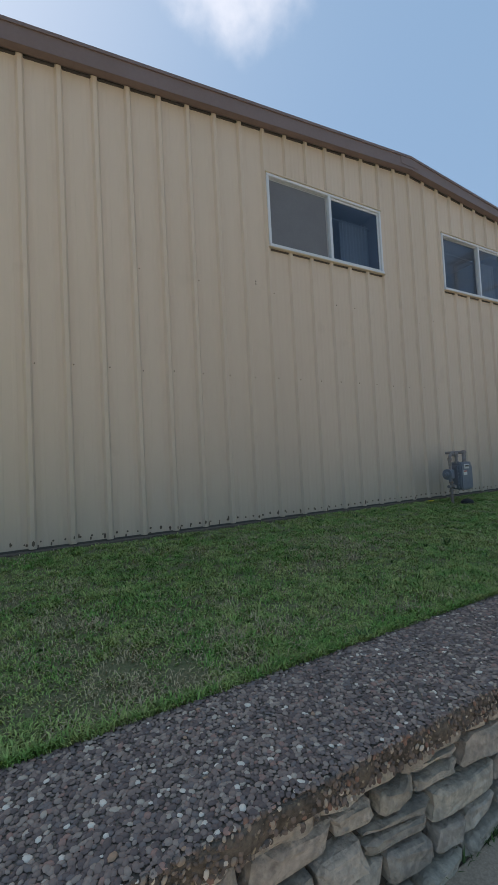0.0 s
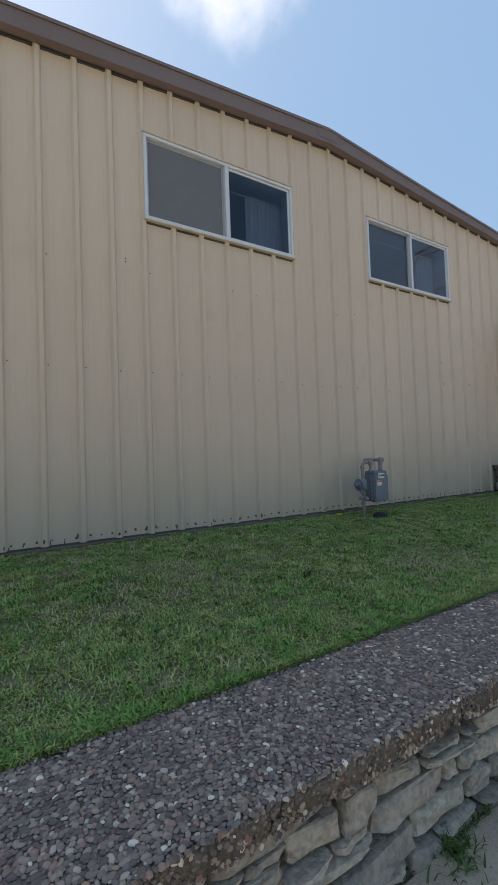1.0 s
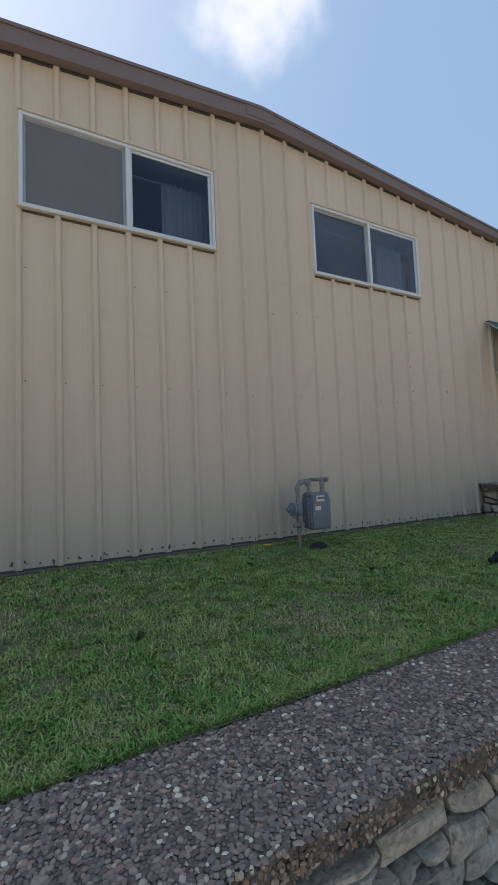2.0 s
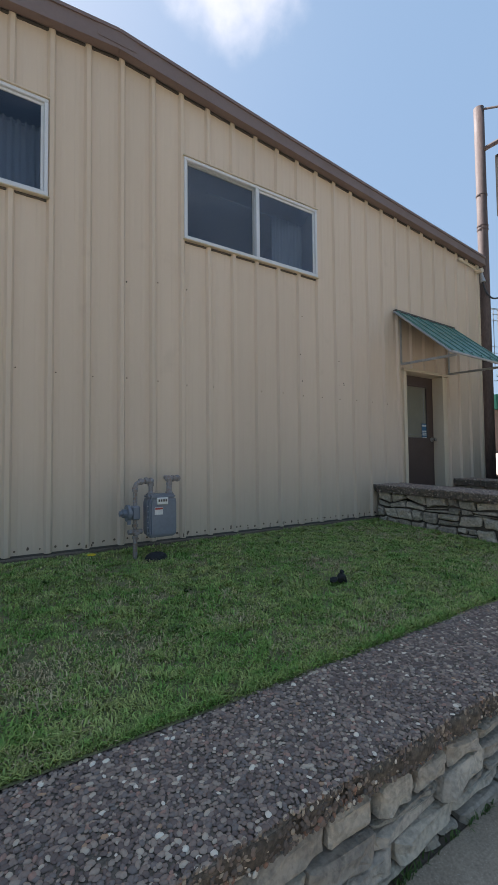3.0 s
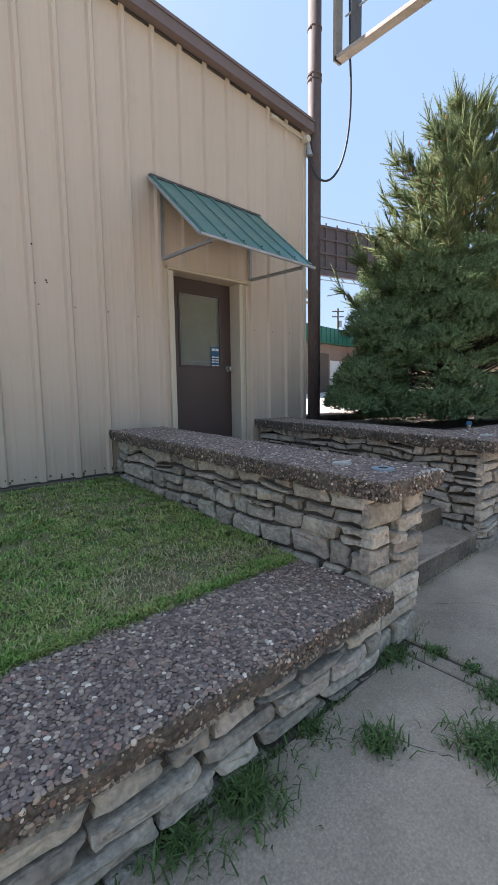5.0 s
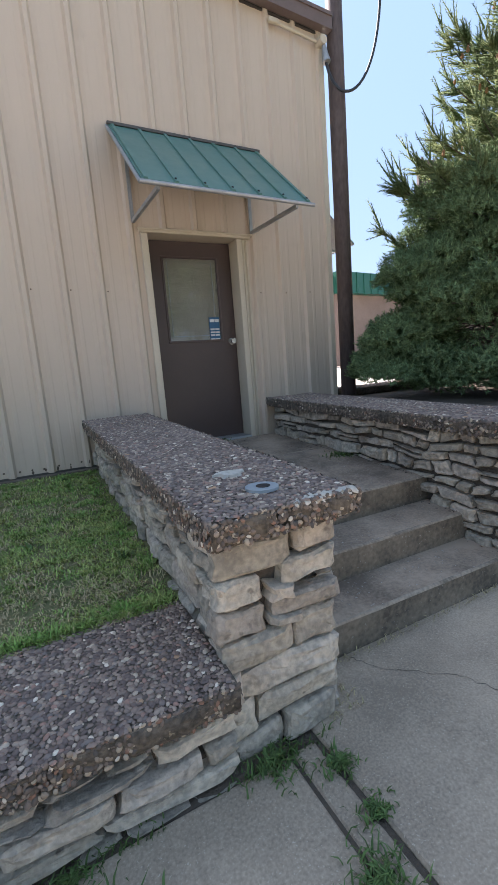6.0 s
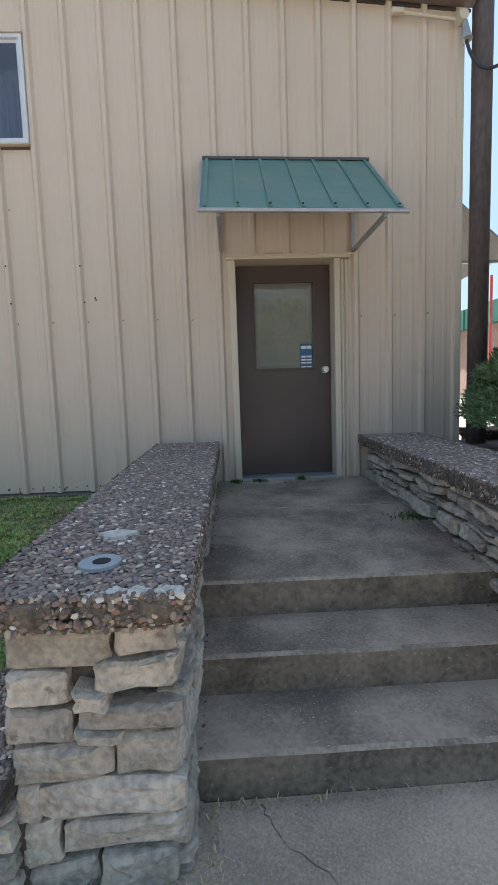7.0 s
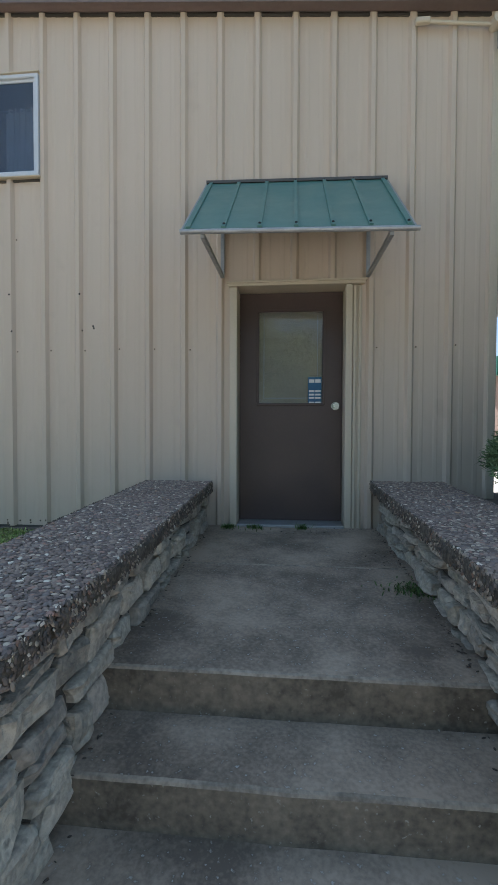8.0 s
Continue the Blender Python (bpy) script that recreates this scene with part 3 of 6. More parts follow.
def trim_top(x):
    """Height of the trim's upper edge: it narrows towards the pole."""
    return eave(x) + 0.165 - 0.045 * min(1.0, max(0.0, (x - RIDGE) / 3.0))


for xa, xb in ((RX0, RIDGE - 0.001), (RIDGE + 0.001, RX1)):
    n = 3
    for i in range(n):
        a, b = xa + (xb - xa) * i / n, xa + (xb - xa) * (i + 1) / n
        bm = prism([(a, eave(a) + T_LOW), (b, eave(b) + T_LOW), (b, trim_top(b)), (a, trim_top(a))], WALL - 0.115, WALL - 0.062)
        prism([(a, trim_top(a) - 0.02), (b, trim_top(b) - 0.02), (b, trim_top(b) + 0.012), (a, trim_top(a) + 0.012)], WALL - 0.128, WALL + 0.1, bm)
        prism([(a, eave(a) + T_LOW - 0.004), (b, eave(b) + T_LOW - 0.004), (b, eave(b) + T_LOW + 0.02), (a, eave(a) + T_LOW + 0.02)], WALL - 0.120, WALL - 0.034, bm)
        part("trim_length", bm, M_BROWN_TRIM, trim)
        # shade under the trim, built as a dark strip that the ribs interrupt
        bm = prism([(a, eave(a) - 0.028), (b, eave(b) - 0.028), (b, eave(b) - 0.004), (a, eave(a) - 0.004)], WALL - 0.012, WALL + 0.004)
        part("closure_strip", bm, M_DARK_STEEL, trim, "dark strip standing in for the shaded gap between the ribs")
bm = prism([(RIDGE - 0.2, eave(RIDGE - 0.2) + T_LOW + 0.05), (RIDGE + 0.16, eave(RIDGE + 0.16) + T_LOW + 0.05), (RIDGE + 0.16, trim_top(RIDGE + 0.16) + 0.010), (RIDGE, RIDGE_Z + 0.175), (RIDGE - 0.2, trim_top(RIDGE - 0.2) + 0.010)], WALL - 0.120, WALL - 0.1155)
part("ridge_cap", bm, M_BROWN_TRIM, trim)
bm = box(X1 - 0.05, X1 + 0.012, WALL - 0.036, WALL + 0.17, BASE_Z - 0.02, eave(X1) - 0.02, 0.004)
tagged(part("corner_trim", bm, M_SIDING_TRIM), "beige metal corner trim of the wall", "trim", kind="structure")
bm = box(X0, X1 - 0.05, WALL - 0.008, WALL + 0.01, BASE_Z - 0.012, BASE_Z + 0.006)
tagged(part("base_trim", bm, M_DARK_STEEL), "dark metal strip at the foot of the siding", "trim", kind="structure")

# screws along the foot of the wall and on two higher rows
screws = thing("siding_screws", (5, WALL, 1.2), "small dark rusty screw heads in the siding", "screws", kind="stuff")
bm = bmesh.new()
rng = random.Random(3)
k = -22
while RIB_AT + k * RIB < X1:
    c = RIB_AT + k * RIB
    for dx in (-0.06, 0.06, 0.155):
        x = c + dx
        if X0 < x < X1 and not (9.2 < x < 10.55):
            bmesh.ops.create_icosphere(bm, subdivisions=1, radius=rng.uniform(0.007, 0.012), matrix=Matrix.Translation((x, WALL - 0.002, BASE_Z + 0.045 + rng.uniform(-.008, .008))))
    for zz in (2.63, 3.6):
        for dx in (0.052,):
            x = c + dx
            if X0 < x < X1 and not (9.2 < x < 10.55) and rng.random() < (0.9 if zz < 3 else 0.3):
                bmesh.ops.create_icosphere(bm, subdivisions=1, radius=0.0068, matrix=Matrix.Translation((x, WALL - 0.002, zz + rng.uniform(-.01, .01))))
    k += 1
part("screw_heads", bm, M_RUST, screws)
holes = thing("siding_holes", (7.4, WALL, 3.1), "small dark punched holes and a scuff in the siding", "holes", kind="stuff")
bm = bmesh.new()
for x, z in ((7.449, 3.118), (8.087, 3.107), (7.47, 2.80), (8.10, 2.80), (8.194, 2.838), (2.656, 3.70), (2.656, 3.67), (5.35, 3.55), (8.2, 2.82)):
    bmesh.ops.create_icosphere(bm, subdivisions=1, radius=0.009, matrix=Matrix.Translation((x, WALL - 0.001 - rib_profile(x - 0.001, x + 0.001)[0][1], z)) @ Matrix.Diagonal((1, 0.4, 1, 1)))
part("hole_marks", bm, M_BLACK, holes)
bm = bmesh.new()
rng = random.Random(8)
for k in range(-22, 20):   # rusty smudges where the sheets meet the footing
    c = RIB_AT + k * RIB
    for dx in (0.0, 0.045, -0.05, 0.15):
        if X0 < c + dx < X1 - 0.1 and not (9.3 < c + dx < 10.5) and rng.random() < 0.55:
            y = WALL - 0.0305 if dx == 0 else WALL - 0.001
            bmesh.ops.create_icosphere(bm, subdivisions=1, radius=1.0, matrix=Matrix.Translation((c + dx + rng.uniform(-0.01, 0.01), y, BASE_Z + rng.uniform(0.005, 0.06)))
                                       @ Matrix.Diagonal((rng.uniform(0.005, 0.014), 0.0012, rng.uniform(0.008, 0.028), 1)))
part("rust_smudges", bm, M_RUST, holes)


# ---- windows ----
def window(idx, x0, x1, z0, z1, mull, screened):
    w = thing("window_%d" % idx, ((x0 + x1) / 2, WALL, z0), "white-framed sliding window with dark reflecting glass high in the metal wall", "window", kind="structure")
    f, d0, d1 = 0.032, WALL - 0.045, WALL + 0.06
    bm = box(x0, x1, d0, d1, z1 - f, z1, 0.004)
    box(x0, x1, d0 - 0.01, d1, z0, z0 + f, 0.004, bm)
    box(x0, x0 + f, d0, d1, z0 + f, z1 - f, 0.004, bm)
    box(x1 - f, x1, d0, d1, z0 + f, z1 - f, 0.004, bm)
    part("window_frame", bm, M_WHITE_FRAME, w)
    part("mullion", box(mull - 0.02, mull + 0.02, d0 - 0.004, d1 - 0.01, z0 + f, z1 - f, 0.004), M_WHITE_FRAME, w)
    for a, b, y, nm in ((x0 + f, mull - 0.02, WALL + 0.005, 0), (mull + 0.02, x1 - f, WALL - 0.012, 1)):
        s = 0.024
        sb = box(a, b, y - 0.012, y + 0.012, z1 - f - s, z1 - f, 0.003)
        box(a, b, y - 0.012, y + 0.012, z0 + f, z0 + f + s, 0.003, sb)
        box(a, a + s, y - 0.012, y + 0.012, z0 + f + s, z1 - f - s, 0.003, sb)
        box(b - s, b, y - 0.012, y + 0.012, z0 + f + s, z1 - f - s, 0.003, sb)
        sash = part("sash", sb, M_WHITE_FRAME if nm else M_GALV, w)
        pane = part("pane", box(a + s, b - s, y - 0.002, y + 0.002, z0 + f + s, z1 - f - s), M_GLASS if not screened else M_CLEAR, sash)
        pane.visible_shadow = False
        if screened and nm == 0:
            part("insect_screen", box(a + s, b - s, y - 0.011, y - 0.009, z0 + f + s, z1 - f - s), M_SCREEN, sash, "grey insect screen").visible_shadow = False
    part("window_sill", box(x0 - 0.015, x1 + 0.015, d0 - 0.012, d0 + 0.03, z0 - 0.010, z0 - 0.002, 0.002), M_SIDING_TRIM, w)
    # the sill's shadow line, put in as a dark strip
    part("closure_strip", box(x0 + 0.005, x1 - 0.005, WALL - 0.012, WALL + 0.004, z0 - 0.028, z0 - 0.011), M_DARK_STEEL, w, "dark strip standing in for the shade under the sill")
    part("drip_cap", box(x0 - 0.012, x1 + 0.012, WALL - 0.058, WALL + 0.01, z1 + 0.002, z1 + 0.014, 0.003), M_SIDING_TRIM, w)
    # the dim room behind, with its curtain
    bm = box(x0 - 0.5, x1 + 0.5, WALL + 0.18, WALL + 2.4, z0 - 1.2, z1 + 0.35)
    bmesh.ops.delete(bm, geom=[f for f in bm.faces if f.normal.y < -0.9], context="FACES_ONLY")
    bmesh.ops.reverse_faces(bm, faces=bm.faces)
    part("room", bm, M_ROOM, w)
    return w


def curtain(x0, x1, z0, z1):
    c = thing("curtain", ((x0 + x1) / 2, WALL + 0.22, z0), "pale pleated curtain hanging behind the window glass", "curtain")
    bm = bmesh.new()
    n = 60
    r = [[bm.verts.new((x0 + (x1 - x0) * i / n, WALL + 0.25 + 0.02 * math.sin(i * 0.9) + 0.008 * math.sin(i * 2.3), z)) for i in range(n + 1)] for z in (z0, z1)]
    for i in range(n):
        bm.faces.new((r[0][i], r[0][i + 1], r[1][i + 1], r[1][i]))
    ob = part("cloth", bm, M_CURTAIN, c, smooth=True)
    part("curtain_rod", tube([(x0 - 0.9, WALL + 0.25, z1 - 0.02), (x1 + 0.05, WALL + 0.25, z1 - 0.02)], 0.012), M_WHITE_FRAME, c)
    return c


window(1, *WINDOWS[0], 3.765, True)
window(2, *WINDOWS[1], 6.835, False)
curtain(4.18, 4.68, 3.9, 4.90)
curtain(7.25, 7.72, 3.9, 4.90)

# ---- door ----
dx0, dx1, dz0, dz1 = DOOR
door = thing("door_1", ((dx0 + dx1) / 2, WALL + 0.16, dz0), "closed dark brown metal door with a half glass and a round knob", "door", kind="structure")
bm = box(dx0 - 0.062, dx0, WALL - 0.032, WALL + 0.23, BASE_Z, dz1, 0.004)
part("jamb", bm, M_SIDING_TRIM, door)
bm = box(dx1, dx1 + 0.055, WALL - 0.032, WALL + 0.23, BASE_Z, dz1, 0.004)
part("jamb", bm, M_SIDING_TRIM, door)
part("jamb_flashing", box(dx1 + 0.057, dx1 + 0.134, WALL - 0.004, WALL + 0.10, BASE_Z, dz1, 0.002), M_SIDING_TRIM, door)
for k2 in range(2):
    bm = box(dx1 + 0.06 + 0.042 * k2, dx1 + 0.086 + 0.042 * k2, WALL - 0.026 + 0.006 * k2, WALL - 0.006, BASE_Z + 0.01, dz1 - 0.005, 0.006)
    part("casing_strip", bm, M_SIDING_TRIM, door)
bm = box(dx0 - 0.075, dx1 + 0.15, WALL - 0.045, WALL + 0.23, dz1 + 0.002, dz1 + 0.034, 0.004)
box(dx0 - 0.085, dx1 + 0.165, WALL - 0.058, WALL - 0.03, dz1 + 0.026, dz1 + 0.042, 0.003, bm)
part("head_trim", bm, M_SIDING_TRIM, door)
LX0, LX1, LZ0, LZ1 = 9.595, 10.18, 2.16, 2.985
Y0, Y1 = WALL + 0.150, WALL + 0.195
a0, a1 = dx0 + 0.004, dx1 - 0.004
bm = box(a0, a1, Y0, Y1, dz0 + 0.02, LZ0, 0.0)
box(a0, a1, Y0, Y1, LZ1, dz1 - 0.004, 0.0, bm)
box(a0, LX0, Y0, Y1, LZ0, LZ1, 0.0, bm)
box(LX1, a1, Y0, Y1, LZ0, LZ1, 0.0, bm)
leaf = part("door_leaf", bm, M_DOOR, door)
fw = 0.022
bm = box(LX0, LX1, Y0 - 0.008, Y0 + 0.006, LZ1 - fw, LZ1, 0.003)
box(LX0, LX1, Y0 - 0.008, Y0 + 0.006, LZ0, LZ0 + fw, 0.003, bm)
box(LX0, LX0 + fw, Y0 - 0.008, Y0 + 0.006, LZ0 + fw, LZ1 - fw, 0.003, bm)
box(LX1 - fw, LX1, Y0 - 0.008, Y0 + 0.006, LZ0 + fw, LZ1 - fw, 0.003, bm)
part("glass_frame", bm, M_DOOR, leaf)
g = part("pane", box(LX0 + fw, LX1 - fw, Y0 + 0.010, Y0 + 0.014, LZ0 + fw, LZ1 - fw), M_DOOR_GLASS, leaf)
g.visible_shadow = False
bm = box(LX0 + 0.005, LX1 - 0.005, Y0 + 0.028, Y0 + 0.034, LZ0 + 0.005, LZ1 - 0.005)
part("blind", bm, M_BLIND, leaf, "closed beige blind behind the glass")
bm = box(LX0 + 0.058, LX0 + 0.066, Y0 + 0.020, Y0 + 0.026, LZ0 + 0.07, LZ1 - 0.05)
box(LX1 - 0.066, LX1 - 0.058, Y0 + 0.020, Y0 + 0.026, LZ0 + 0.07, LZ1 - 0.05, 0, bm)
box(LX0 + 0.058, LX1 - 0.058, Y0 + 0.020, Y0 + 0.026, LZ0 + 0.062, LZ0 + 0.07, 0, bm)
part("glass_strip", bm, M_PAPER, leaf, "thin pale strip inside the glass")
bm = bmesh.new()
for r, y0_, y1_ in ((0.034, Y0 - 0.012, Y0), (0.012, Y0 - 0.045, Y0 - 0.01), (0.027, Y0 - 0.075, Y0 - 0.042)):
    tube([(10.268, y1_, 2.155), (10.268, (y0_ + y1_) / 2, 2.155), (10.268, y0_, 2.155)], r, bm, 16)
knob = part("door_knob", bm, M_STEEL, leaf, "round steel knob")
part("threshold", box(dx0 + 0.002, dx1 - 0.002, WALL - 0.06, WALL + 0.24, 1.135, 1.168, 0.006), M_SILL, door, "worn grey metal sill")
bm = box(X1 - 2.3, X1 - 0.9, WALL + 0.235, WALL + 1.0, 1.0, 3.3)
bmesh.ops.reverse_faces(bm, faces=bm.faces)
part("room", bm, M_ROOM, door)

notice = thing("door_notice", (10.095, Y0 - 0.0, 2.17), "blue and white opening-hours notice stuck on the door glass", "notice")
part("sheet", box(10.038, 10.153, Y0 + 0.004, Y0 + 0.0085, 2.166, 2.404), M_BLUE, notice)
for zz, h in ((2.368, 0.034), (2.282, 0.022), (2.252, 0.020), (2.224, 0.020), (2.176, 0.036)):
    for xx in (10.046, 10.099):
        part("print_bar", box(xx, xx + 0.046, Y0 + 0.0005, Y0 + 0.0035, zz - h / 2 + 0.005, zz + h / 2), M_PAPER, notice)

# ---- awning over the door ----
awning = thing("door_awning", (9.92, WALL - 0.04, 3.2), "small sloping green ribbed metal awning on steel brackets", "awning")
AX0, AX1, AYB, AYF, AZB, AZF = 9.205, 10.63, WALL - 0.035, 3.0, 3.965, 3.212
sl = Vector((0, AYF - AYB, AZF - AZB))
nrm = Vector((0, sl.z, -sl.y)).normalized()
nrm = nrm if nrm.z > 0 else -nrm
bm = bmesh.new()
a = [bm.verts.new(Vector(p) + nrm * h) for h in (0, 0.012) for p in ((AX0, AYB, AZB), (AX1, AYB, AZB), (AX1, AYF, AZF), (AX0, AYF, AZF))]
bm.faces.new(a[3::-1])
bm.faces.new(a[4:])
for i in range(4):
    bm.faces.new((a[i], a[(i + 1) % 4], a[4 + (i + 1) % 4], a[4 + i]))
bmesh.ops.recalc_face_normals(bm, faces=bm.faces)
part("sheet", bm, M_GREEN, awning)
for i in range(7):
    x = AX0 + 0.03 + (AX1 - AX0 - 0.06) * i / 6
    bm = bar(Vector((x, AYB, AZB)) + nrm * 0.016, Vector((x, AYF, AZF)) + nrm * 0.016, 0.026, 0.016)
    part("seam", bm, M_GREEN, awning)
    if 0 < i:
        for tt in (0.015, 0.965):
            bm = bmesh.new()
            bmesh.ops.create_icosphere(bm, subdivisions=1, radius=0.011, matrix=Matrix.Translation(Vector((x, AYB, AZB)) + sl * tt + nrm * 0.024))
            part("seam_cap", bm, M_BLACK, awning)
part("top_flashing", bar((AX0 - 0.01, AYB - 0.012, AZB + 0.006), (AX1 + 0.01, AYB - 0.012, AZB + 0.006), 0.05, 0.022), M_DARK_STEEL, awning, "dark flashing strip at the wall")
part("front_bar", tube([(AX0 - 0.02, AYF - 0.01, AZF - 0.012), (AX1 + 0.03, AYF - 0.01, AZF - 0.012)], 0.016), M_GALV, awning)
part("edge_bar", tube([(AX0 - 0.01, AYB, AZB - 0.01), (AX0 - 0.01, AYF, AZF - 0.012)], 0.015), M_GALV, awning)
part("edge_bar", tube([(AX1 + 0.01, AYB, AZB - 0.01), (AX1 + 0.01, AYF, AZF - 0.012)], 0.015), M_GALV, awning)
for x in (9.325, 10.50):
    bm = bar((x, AYB - 0.005, AZB - 0.1), (x, AYB - 0.005, 3.205), 0.03, 0.012)
    bar((x, AYB - 0.01, 3.215), (x, AYF + 0.01, AZF - 0.03), 0.025, 0.03, bm)
    part("bracket", bm, M_GALV, awning, "galvanised steel bracket")
for ob in awning.children:   # the whole awning sags a little to one side
    for v_ in ob.data.vertices:
        v_.co.z -= 0.022 * (v_.co.x + 0.7)

# ---- concrete steps and landing ----
steps = thing("entry_steps", (9.9, 1.5, 0.5), "weathered grey concrete steps with a sloping landing before the door", "steps", kind="structure")
SX0, SX1 = 9.12, 10.68


def step_block(y0, y1, z0, z1a, z1b):
    bm = bmesh.new()
    prof = [(y0 + 0.012, z0), (y0, z1a - 0.012), (y0 + 0.005, z1a - 0.004), (y0 + 0.016, z1a), (y1, z1b), (y1, z0)]
    n = 12
    rows = []
    for i in range(n + 1):
        x = SX0 + (SX1 - SX0) * i / n
        rows.append([bm.verts.new((x, y + (0.004 * noise.noise((x * 5, y * 5, z))), z + (0.003 * noise.noise((x * 4, y * 3, 7)) if z > z0 else 0))) for y, z in prof])
    for r, s in zip(rows, rows[1:]):
        for j in range(len(prof) - 1):
            bm.faces.new((r[j], s[j], s[j + 1], r[j + 1]))
    bm.faces.new(rows[0])
    bm.faces.new(rows[-1][::-1])
    bmesh.ops.recalc_face_normals(bm, faces=bm.faces)
    for fc in bm.faces:   # the worn nosing with its skylight put into the colour, and the darker riser
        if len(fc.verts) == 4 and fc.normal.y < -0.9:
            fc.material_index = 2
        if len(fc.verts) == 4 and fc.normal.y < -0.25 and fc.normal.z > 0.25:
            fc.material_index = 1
    return bm


part("step", step_block(1.225, 1.56, 0.4, 0.690, 0.696), M_STEP, steps)
part("step", step_block(1.525, 1.88, 0.4, 0.864, 0.870), M_STEP, steps)
part("landing", step_block(1.835, 2.935, 0.4, 1.043, 1.105), M_STEP, steps)
part("landing", step_block(2.947, WALL - 0.036, 0.4, 1.104, 1.150), M_STEP, steps)


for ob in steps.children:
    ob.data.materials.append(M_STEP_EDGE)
    ob.data.materials.append(M_RISER)


# ---- dry stone walls ----
def stone_mesh(corners, front, back, seed):
    """One rough stone: corners (u, v) in the wall's face, and its front and back depths."""
    r = random.Random(seed)
    c = [Vector((u, v)) for u, v in corners]
    mid = sum(c, Vector((0, 0))) / 4
    ring = []
    for i in range(4):   # knocked-off corners and uneven sides
        o, p, q = c[i - 1], c[i], c[(i + 1) % 4]
        k = r.uniform(0.06, 0.22)
        a, b = p.lerp(o, k * r.uniform(0.5, 1.0)), p.lerp(q, k * r.uniform(0.3, 0.8))
        ring += [a, b + (mid - b) * r.uniform(0.0, 0.04)]
        m = p.lerp(q, r.uniform(0.4, 0.6))
        ring.append(m + (mid - m).normalized() * r.uniform(-0.006, 0.013))
    verts, faces = [], []
    n = len(ring)
    rim = [front - r.uniform(0.004, 0.020) for _ in ring]
    ta, tb = r.uniform(-0.10, 0.10), r.uniform(-0.16, 0.16)
    sd = r.uniform(0, 50)

    def rough(q):   # broken, stepped face
        return (front + 0.006 + ta * (q.x - mid.x) + tb * (q.y - mid.y) + 0.013 * noise.noise((q.x * 14, q.y * 22, sd)) + 0.008 * noise.noise((q.x * 37, q.y * 45, sd + 3)))
    for p in ring:
        verts.append((p.x, p.y, back))
    for p, w in zip(ring, rim):
        verts.append((p.x, p.y, w))
    for lo, hi, mix in ((0.05, 0.13, 0.45), (0.22, 0.34, 1.0), (0.52, 0.66, 1.0)):
        for p, w in zip(ring, rim):
            q = p + (mid - p) * r.uniform(lo, hi)
            verts.append((q.x, q.y, w * (1 - mix) + rough(q) * mix))
    verts.append((mid.x, mid.y, rough(mid)))
    for a in range(0, 4 * n, n):
        for i in range(n):
            j = (i + 1) % n
            faces.append((a + i, a + j, a + n + j, a + n + i))
    for i in range(n):
        faces.append((4 * n + i, 4 * n + (i + 1) % n, 5 * n))
    return verts, faces


def warp(u, v, seed, top, bot):
    """Courses wander, but not at the wall's foot and head."""
    e = min(1.0, max(0.0, min(v - bot, top - v) / 0.06))
    return (u + 0.018 * noise.noise((u * 5, v * 9, seed)), v + e * (0.045 * noise.noise((u * 3.7, v * 3, seed + 9)) + 0.022 * noise.noise((u * 9, v * 9, seed + 4))))


def set_stone(wall, pts, out, depth, place, seed):
    vs, fs = stone_mesh(pts, out, -depth, seed)
    me = bpy.data.meshes.new("stone")
    o = ORIGIN[wall]
    me.from_pydata([tuple(Vector(place(*p)) - o) for p in vs], [], fs)
    bm = bmesh.new()
    bm.from_mesh(me)
    bmesh.ops.recalc_face_normals(bm, faces=bm.faces)
    bm.to_mesh(me)
    bm.free()
    finish(me, M_STONE, False)
    ob = new("stone", me)
    ob.parent = wall


